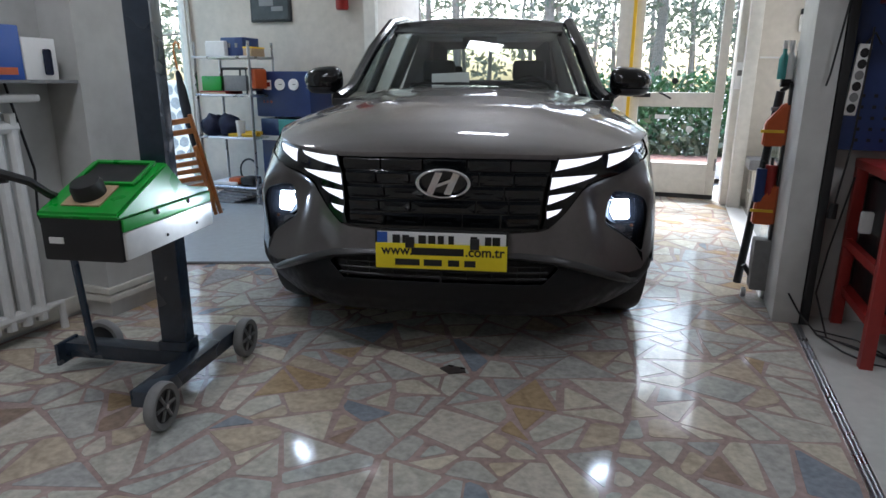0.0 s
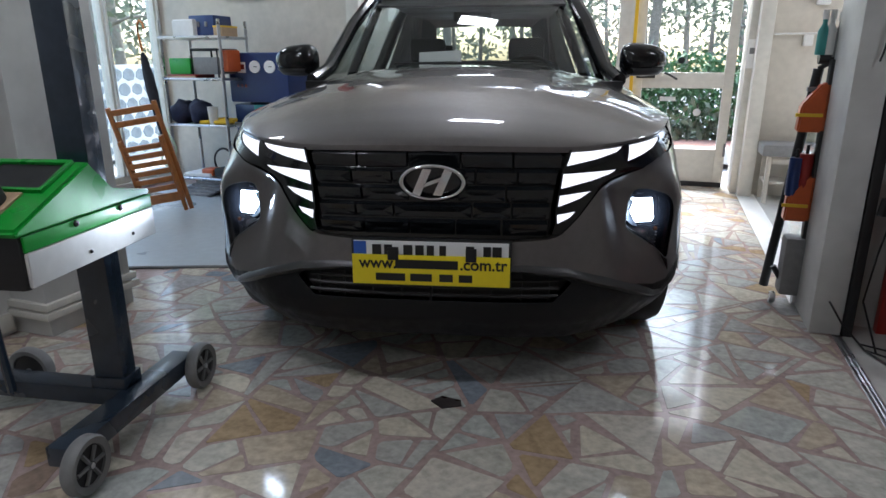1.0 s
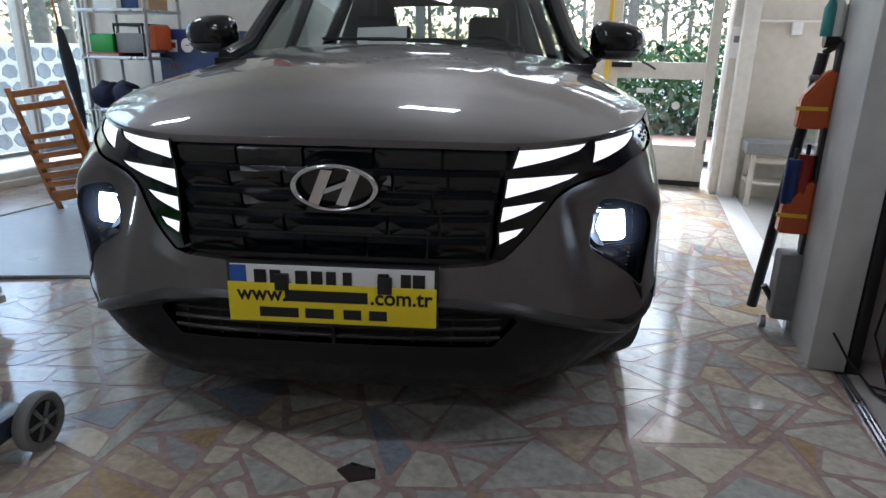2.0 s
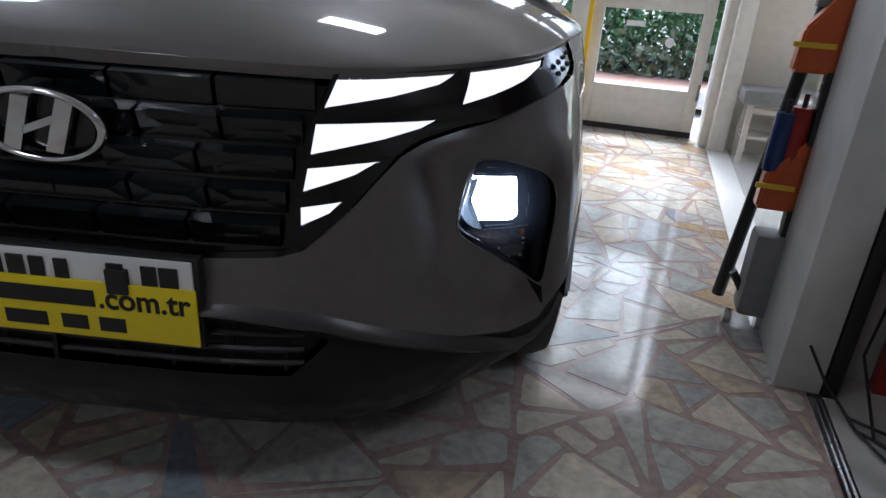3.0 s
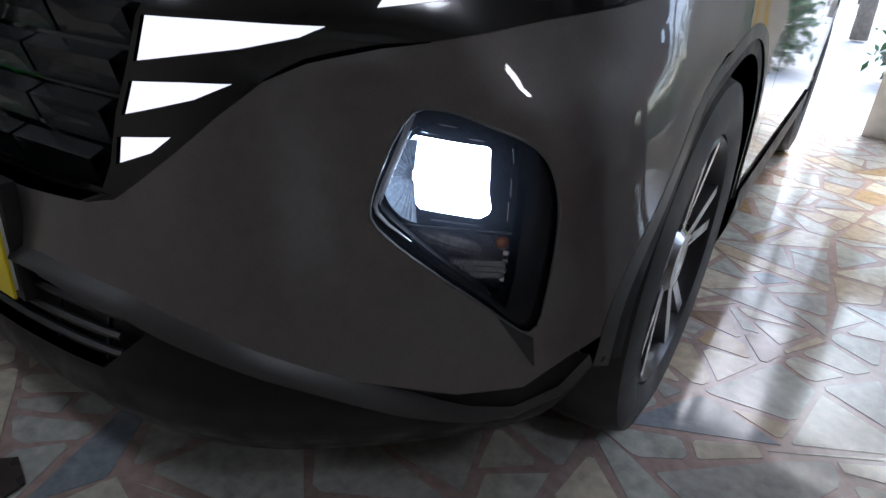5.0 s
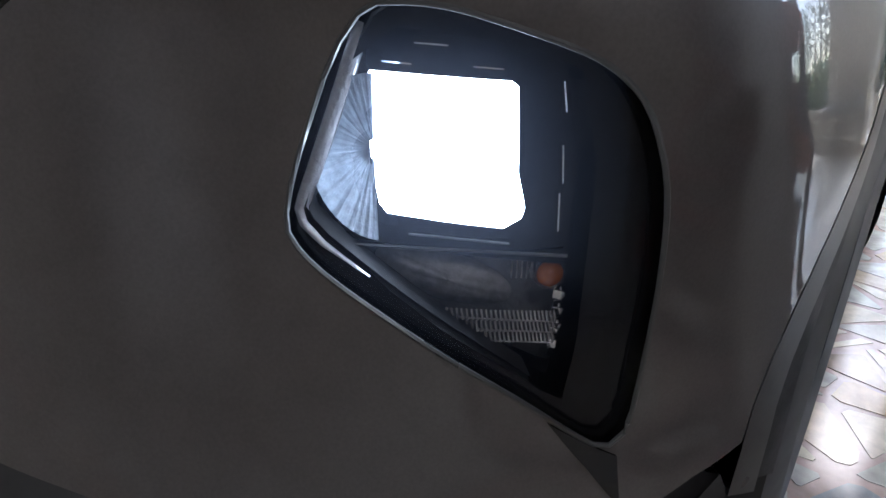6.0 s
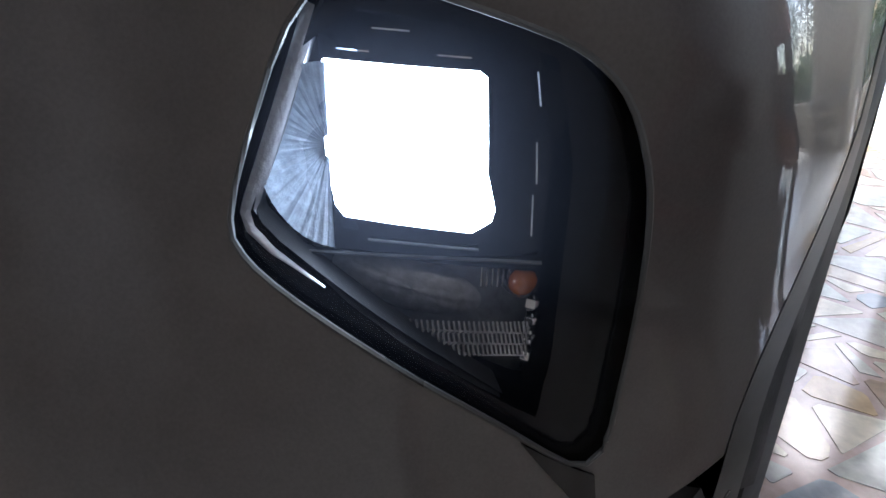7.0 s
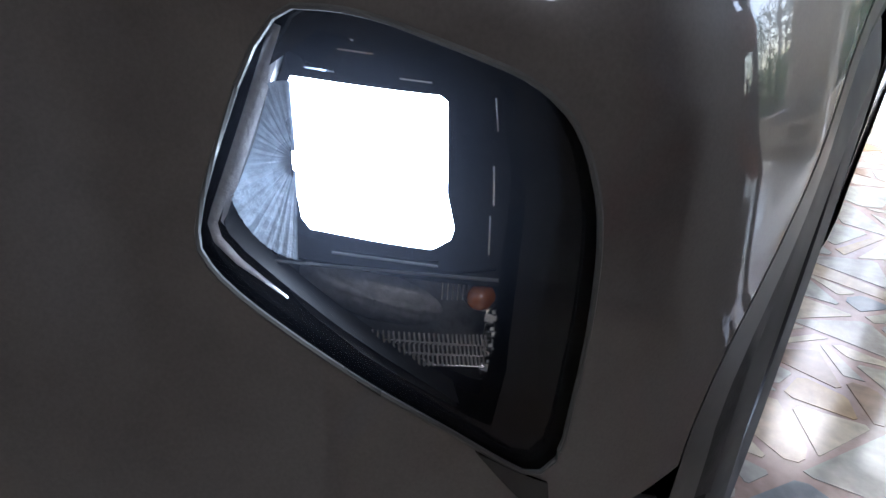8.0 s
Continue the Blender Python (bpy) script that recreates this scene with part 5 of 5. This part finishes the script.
mc = thing("blue_test_machine", "dark blue cabinet machine with two round gauges", "workshop machine", B @ pose(-3.19, 5.33, 0))
part("body", slab(-.28, .28, 0, .4, .05, .80, .01), BLUE, mc)
part("console", slab(-.30, .30, -.02, .38, .82, 1.24, .015), BLUE, mc)
for x in (-.02, .13):
    part("gauge", lathe(bmesh.new(), [(.001, -.012), (.045, -.012), (.052, -.006), (.052, .01), (.001, .01)], 28, "z", pose(x, -.025, 1.12, 90, 0, 0)), PAPER, mc, "white round gauge")
    part("needle", slab(x - .002, x + .03, -.042, -.038, 1.118, 1.124), INK, mc)
part("label_plate", slab(-.20, -.12, -.024, -.018, 1.07, 1.16), PAPER, mc)
part("label_stripe", slab(-.19, -.13, -.027, -.022, 1.10, 1.14), RED, mc)
for x in (-.21, -.17, -.13):
    part("switch", lathe(bmesh.new(), [(.001, -.02), (.012, -.018), (.014, 0), (.001, 0)], 12, "z", pose(x, -.02, .96, 90, 0, 0)), ORANGE, mc)
part("tray", slab(-.27, .27, -.06, .0, .60, .64, .005), WHITE_P, mc)
part("carton_front", slab(-.05, .2, -.04, .0, .64, .80), TEAL, mc)

pic = thing("framed_picture", "dark framed print of pale shapes on the wall", "picture", B @ pose(-3.55, 5.735, 1.735) @ Matrix.Diagonal((.83, 1, .83, 1)))
part("frame", slab(-.28, .28, -.02, .01, -.02, .44, .006), BLACK, pic)
part("print", slab(-.25, .25, -.023, -.018, .01, .41), material("dark_print", (.03, .035, .035), .4, grain=.6, scale=9), pic)
for x0, x1, z0, z1 in ((-.15, .05, .16, .24), (.02, .18, .10, .15)):
    part("pale_patch", slab(x0, x1, -.026, -.022, z0, z1, .001), GREY_P, pic)
ext = thing("fire_extinguisher", "small red extinguisher hung on the wall", "fire extinguisher", B @ pose(-2.72, 5.67, 1.80))
part("tank", lathe(bmesh.new(), [(.001, 0), (.05, .0), (.06, .02), (.06, .30), (.03, .36), (.001, .36)], 24, "z"), RED, ext, smooth=50)
part("valve", rod([(0, 0, .36), (0, 0, .42), (.05, 0, .43)], .012), BLACK, ext)

# ---- right side: lamp stand by the wall end ----
ST = B @ pose(.80, 3.90, 0)
stand = thing("tool_stand", "black pole stand hung with orange tools against the wall end", "tool stand", ST)
part("pole", rod([(-.05, .06, .04), (.03, -.02, 1.12)], .022, 12), BLACK, stand)
part("back_post", slab(.06, .13, -.10, -.05, .02, 1.16, .006), BLACK, stand)
part("top_arm", rod([(.03, -.02, 1.12), (.07, -.04, 1.15), (.12, -.06, 1.15)], .012, 8), BLACK, stand)
part("clamp", lathe(bmesh.new(), [(.001, -.03), (.03, -.03), (.03, .03), (.001, .03)], 16, "x", pose(.05, -.03, 1.17)), BLACK, stand)
for z in (.22, .62, 1.02):
    part("clip", slab(-.01, .10, -.06, -.03, z, z + .02, .003), GREY_P, stand)
for z in (.84, .42):
    bm = prism(bmesh.new(), [(-.09, 0), (.035, 0), (.035, .22), (-.01, .22), (-.085, .12)], .07, pose(.055, -.10, z))
    bmesh.ops.bevel(bm, geom=bm.edges[:], offset=.008, segments=2, affect="EDGES")
    t = tagged(part("work_lamp", bm, ORANGE, None), "orange plastic tool hung on the stand", "tool")
    t.matrix_basis = ST
    part("rib", slab(-.05, .06, -.108, -.098, z + .07, z + .085), YELLOW_P, t)
    part("grip", slab(.06, .10, -.09, -.04, z - .06, z + .02, .008), BLACK, t)
for i, (x, z, mat, lab) in enumerate(((.02, 1.18, TEAL, "teal"), (.05, 1.18, WHITE_P, "white"), (.085, 1.17, GREY_P, "grey"))):
    t = thing("spray_bottle", lab + " bottle standing on the tool stand", "bottle", ST @ pose(x, -.05, z))
    part("bottle", lathe(bmesh.new(), [(.001, 0), (.022, 0), (.024, .01), (.024, .10), (.010, .13), (.010, .15), (.001, .15)], 16, "z"), mat, t, smooth=50)
    part("cap", lathe(bmesh.new(), [(.001, .15), (.013, .15), (.013, .19), (.001, .19)], 12, "z"), WHITE_P, t)
for x, z, h, mat, lab in ((.03, .70, .16, RED, "red"), (-.01, .66, .18, BLUE, "blue")):
    t = thing("hose_reel", lab + " canister hung on the stand", "canister", ST @ pose(x, -.07, z - .12))
    part("body", lathe(bmesh.new(), [(.001, 0), (.03, 0), (.032, .02), (.030, h), (.001, h)], 16, "z"), mat, t, smooth=50)
    part("neck", rod([(0, 0, h), (0, 0, h + .04)], .008), BLACK, t)
gl = thing("glass_panel", "clear glass panel leaning beside the wall end", "glass", ST)
part("pane", slab(.05, .056, -.04, .20, .06, 1.0), GLASS, gl)
jack = thing("floor_jack", "dark metal jack with small wheels at the wall end", "tool", ST @ pose(.02, -.06, 0))
part("body", slab(-.03, .10, -.06, .06, .05, .34, .02), GREY_P, jack)
part("arm", rod([(-.06, 0, .18), (-.02, 0, .12), (.04, 0, .10)], .014), BLACK, jack)
for x in (-.05, .05):
    part("caster", lathe(bmesh.new(), [(.001, -.012), (.026, -.012), (.028, 0), (.026, .012), (.001, .012)], 16, "x", pose(x, -.03, .03)), STEEL, jack)

bench = thing("padded_bench", "grey padded bench on a pale wooden frame", "bench", B @ pose(1.02, 6.42, 0))
part("pad", slab(-.05, .62, -.14, .22, .40, .50, .03), GREY_P, bench, "grey padded seat", 50)
for x in (0, .50):
    for y in (-.10, .18):
        part("leg", slab(x, x + .035, y, y + .035, 0, .40, .004), WALL, bench)
for y in (-.10, .18):
    part("rail", slab(0, .53, y + .005, y + .03, .34, .38, .004), WALL, bench)
part("shelf", slab(0, .53, -.09, .20, .17, .19, .004), WALL, bench)
sock = thing("wall_switch", "small pale switch box with conduit on the end wall", "switch", B @ pose(1.25, 6.70, 1.28))
part("box", slab(-.035, .035, -.03, .02, 0, .09, .006), WHITE_P, sock)
part("conduit", rod([(-.26, -.004, .10), (.40, -.004, .10)], .008, 6), WHITE_P, sock)
th = thing("wall_thermostat", "black and white device on the end wall", "device", B @ pose(1.32, 6.70, 1.60))
part("body", slab(-.05, .05, -.04, .02, 0, .14, .01), WHITE_P, th)
part("top", slab(-.05, .05, -.045, .02, .14, .19, .01), BLACK, th)
nt = thing("wall_notice", "small pale notice on the door jamb", "notice", B @ pose(.84, 6.735, 1.10))
part("sheet", slab(-.035, .035, -.004, .004, 0, .24), PAPER, nt)
part("printed_bar", slab(-.02, .02, -.006, -.003, .12, .17), GREY_P, nt)

# workbench with tool board
WB = B @ pose(1.15, 2.97, 0)
wb = thing("workbench", "red steel workbench loaded with black tools", "workbench", WB)
part("top", slab(0, 1.6, 0, .62, .78, .82, .005), RED, wb)
part("lower_tray", slab(.02, 1.6, .02, .60, .16, .20, .005), RED, wb)
for x in (0, 1.54):
    for y in (.0, .56):
        part("leg", slab(x, x + .05, y, y + .05, 0, .78, .004), RED, wb)
part("brace", slab(.0, .03, .05, .56, .40, .44), RED, wb)
# added black block that stands in for the shade under the bench
tc = thing("under_bench_dark", "added matt black block with drawers for the dark under the workbench", "cabinet", WB)
part("body", slab(.06, 1.50, .16, .58, .202, .74, .008), BLACK, tc)
for x0, x1 in ((.075, .53), (.55, 1.01), (1.03, 1.485)):
    part("drawer", slab(x0, x1, .145, .162, .46, .72, .005), BLACK, tc)
    part("drawer", slab(x0, x1, .145, .162, .22, .44, .005), BLACK, tc)
WT = B @ pose(1.075, 2.95, 0)
board = thing("tool_board", "dark blue perforated tool board on the wall", "tool board", WT)
part("board", slab(-.055, 1.6, .58, .63, .86, 2.2, .004), BLUE, board)
part("edge_post", slab(-.074, -.035, .50, .57, 0, 2.2, .004), BLACK, board)
part("shelf", slab(.05, 1.6, .36, .60, 1.50, 1.53, .004), RED, board)
for i in range(11):
    for j in range(5):
        part("perforation", slab(.04 + .05 * i, .055 + .05 * i, .577, .582, .90 + .05 * j, .915 + .05 * j), INK, board)
ps = thing("power_strip", "white power strip with black round sockets", "power strip", WT @ pose(-.012, .545, 1.02, 0, 4, 0) @ Matrix.Diagonal((.52, 1, .60, 1)))
part("case", slab(-.05, .05, -.04, .0, 0, .52, .015), WHITE_P, ps)
for i in range(6):
    part("socket", lathe(bmesh.new(), [(.001, -.004), (.030, -.006), (.034, 0), (.001, .0)], 20, "z", pose(0, -.042, .055 + .080 * i, 90, 0, 0)), BLACK if i not in (1, 3) else GREY_P, ps)
part("lead", rod([(0, -.02, .52), (.05, -.03, .60), (.12, -.02, .52)], .008, 6), CABLE, ps)
tools = [("grinder", GREY_P, .25, .1), ("drill", BLACK, .42, .12), ("charger", RED, .62, .1), ("impact_driver", BLACK, .8, .14), ("polisher", GREY_P, 1.0, .1)]
for nm, mat, x, h in tools:
    for lvl, hh in ((.82, h),):
        t = thing(nm, "dark power tool lying on the workbench", "tool", WB @ pose(x, .2 + .1 * rngo.random(), lvl, 0, 0, rngo.uniform(0, 90)))
        part("body", rod([(-.10, 0, .04), (.0, 0, .05), (.10, 0, .045)], .035, 10, .028), mat, t, smooth=50)
        part("grip", rod([(.0, .01, .05), (.02, .10, .035)], .022, 8), BLACK, t)
        part("chuck", rod([(.10, 0, .045), (.15, 0, .045)], .014, 8), STEEL, t)
for i in range(5):
    t = thing("hand_tool", "hand tool hung on the tool board", "tool", WT @ pose(.34 + .16 * i, .56, 1.10 + .06 * (i % 3)))
    part("shaft", rod([(0, -.01, 0), (.01, -.01, .2)], .008, 6), STEEL, t)
    part("grip", rod([(.01, -.01, .2), (.012, -.01, .33)], .016, 8), TEAL if i % 2 else RED, t)
for i, x in enumerate((.12, .38, .62, .9)):
    t = thing("storage_box", "blue storage box on the tool-board shelf", "box", WT @ pose(x, .47, 1.532))
    part("body", slab(-.10, .10, -.09, .09, 0, .16, .01), BLUE if i % 2 else BLACK, t)
    part("lip", slab(-.105, .105, -.10, -.085, .10, .14, .004), RED, t)
wires = thing("trailing_cables", "black cables trailing down the wall end to the floor", "cable", B)
for k, pts in enumerate(([(1.02, 3.44, 2.6), (1.00, 3.43, 1.6), (.96, 3.44, 1.2), (.95, 3.44, 1.15)], [(1.10, 3.44, 1.4), (1.09, 3.43, .9), (1.06, 3.43, .62)], [(.93, 3.44, .16), (.98, 3.40, .08), (1.05, 3.30, .012), (1.16, 3.22, .012), (1.35, 3.05, .012)],
                         [(1.12, 3.42, .75), (1.06, 3.40, .40), (1.03, 3.36, .20), (1.08, 3.26, .02), (1.2, 3.15, .014), (1.4, 3.10, .014)], [(1.05, 3.30, .012), (1.12, 3.12, .012), (1.2, 3.02, .012), (1.42, 2.98, .012)], [(1.04, 3.34, .02), (1.2, 3.24, .03), (1.3, 3.12, .012), (1.5, 3.16, .012)])):
    part("cable", rod(pts, .0045, 6), CABLE, wires)
part("plug", rod([(1.06, 3.43, .62), (1.055, 3.43, .55)], .016, 8, .020), BLACK, wires)
part("socket_plug", slab(1.16, 1.21, 3.36, 3.40, .50, .60, .01), WHITE_P, wires)

# ---- the two headlamps throw their beams forward ----
for side in (1, -1):
    sp = new("headlamp_beam", bpy.data.lights.new("headlamp_beam", "SPOT"))
    sp.data.energy, sp.data.spot_size, sp.data.spot_blend, sp.data.shadow_soft_size, sp.data.color = 4.5, radians(46), .7, .03, (.90, .95, 1.0)
    p = car.matrix_basis @ at(.80, .645, .012, side)
    sp.matrix_world = look(p, p + Vector((side * .06, -1, .02)))

# ---- broken marble pieces of the floor ----
rs = random.Random(5)


def cut(poly, p, n, gap=0.0):
    """The part of a polygon behind the line through p with the normal n."""
    out = []
    for a, b in zip(poly, poly[1:] + poly[:1]):
        da, db = (a[0] - p[0]) * n[0] + (a[1] - p[1]) * n[1] + gap, (b[0] - p[0]) * n[0] + (b[1] - p[1]) * n[1] + gap
        if da <= 0:
            out.append(a)
        if da * db < 0:
            t = da / (da - db)
            out.append((a[0] + (b[0] - a[0]) * t, a[1] + (b[1] - a[1]) * t))
    return out


def area(poly):
    return abs(sum(a[0] * b[1] - a[1] * b[0] for a, b in zip(poly, poly[1:] + poly[:1]))) / 2


def broken(poly, out):
    """Breaks a slab again and again until the shards are hand-sized."""
    if area(poly) < rs.choice((.012, .022, .032, .045, .055)) or len(poly) < 3:
        out.append(poly)
        return
    cx, cy = sum(p[0] for p in poly) / len(poly), sum(p[1] for p in poly) / len(poly)
    far = max(poly, key=lambda p: (p[0] - cx) ** 2 + (p[1] - cy) ** 2)
    a = math.atan2(far[1] - cy, far[0] - cx) + rs.uniform(-.42, .42)
    n = (math.cos(a), math.sin(a))
    k = rs.uniform(-.25, .25) * math.sqrt(area(poly))
    p = (cx + n[0] * k, cy + n[1] * k)
    for q in (cut(poly, p, n), cut(poly, p, (-n[0], -n[1]))):
        if len(q) >= 3:
            broken(q, out)


shards = []
nx, ny = 5, 10
grid = [[(-2.45 + 3.408 * i / nx + (rs.uniform(-.15, .15) if 0 < i < nx else 0), -.6 + 7.65 * j / ny + (rs.uniform(-.15, .15) if 0 < j < ny else 0)) for j in range(ny + 1)] for i in range(nx + 1)]
for i in range(nx):
    for j in range(ny):
        broken([grid[i][j], grid[i + 1][j], grid[i + 1][j + 1], grid[i][j + 1]], shards)
near_parts, rest = [], []
for poly in shards:
    c = (sum(p[0] for p in poly) / len(poly), sum(p[1] for p in poly) / len(poly))
    gap = rs.uniform(.006, .012)
    small = poly
    for a, b in zip(poly, poly[1:] + poly[:1]):
        ln = math.hypot(b[0] - a[0], b[1] - a[1])
        if ln > 1e-4:
            n = ((b[1] - a[1]) / ln, (a[0] - b[0]) / ln)
            if (c[0] - a[0]) * n[0] + (c[1] - a[1]) * n[1] > 0:
                n = (-n[0], -n[1])
            m = math.atan2(n[1], n[0]) + rs.uniform(-.11, .11)
            small = cut(small, ((a[0] + b[0]) / 2, (a[1] + b[1]) / 2), (math.cos(m), math.sin(m)), gap * rs.uniform(.6, 1.5))
            if len(small) < 3:
                break
    if len(small) < 3 or area(small) < .0008:
        continue
    out = []
    for i, a in enumerate(small):
        o, b = small[i - 1], small[(i + 1) % len(small)]
        la, lb = math.hypot(a[0] - o[0], a[1] - o[1]), math.hypot(b[0] - a[0], b[1] - a[1])
        if min(la, lb) > .04:
            k = rs.uniform(.004, .018)
            out += [(a[0] + (o[0] - a[0]) * k / la, a[1] + (o[1] - a[1]) * k / la), (a[0] + (b[0] - a[0]) * k / lb, a[1] + (b[1] - a[1]) * k / lb)]
        elif la > .01:
            out.append(a)
    if len(out) >= 3:
        (near_parts if -.95 < c[0] < .97 and .9 < c[1] < 4.4 else rest).append((c, out))
near_parts.sort(key=lambda q: q[0][1])


def paving_piece(bm, poly, c, lift):
    k = len(poly)
    a = [bm.verts.new((x - c[0], y - c[1], -.004)) for x, y in poly]
    b = [bm.verts.new((x - c[0], y - c[1], lift)) for x, y in poly]
    bm.faces.new(b)
    for i in range(k):
        bm.faces.new((a[i], a[(i + 1) % k], b[(i + 1) % k], b[i]))


for c, poly in near_parts[:300]:
    bm = bmesh.new()
    paving_piece(bm, poly, c, .0004)
    o = part("stone", bm, MARBLE, floor, smooth=None)
    o.location = (c[0], c[1], 0)
bm = bmesh.new()
for c, poly in near_parts[300:] + rest:
    paving_piece(bm, poly, (0, 0), .0004)
tagged(part("stones", bm, MARBLE, floor, smooth=None), kind="stuff")
dark = part("dark_stone", prism(bmesh.new(), [(-.055, .005), (-.01, -.04), (.055, -.015), (.05, .02), (-.02, .042)], -.004, pose(0, 0, 0, -90, 0, 0)), material("dark_brown_stone", (.05, .04, .038), .3, grain=.2, scale=40), floor)
dark.matrix_basis = B.inverted() @ pose(.055, 2.40, .0012)
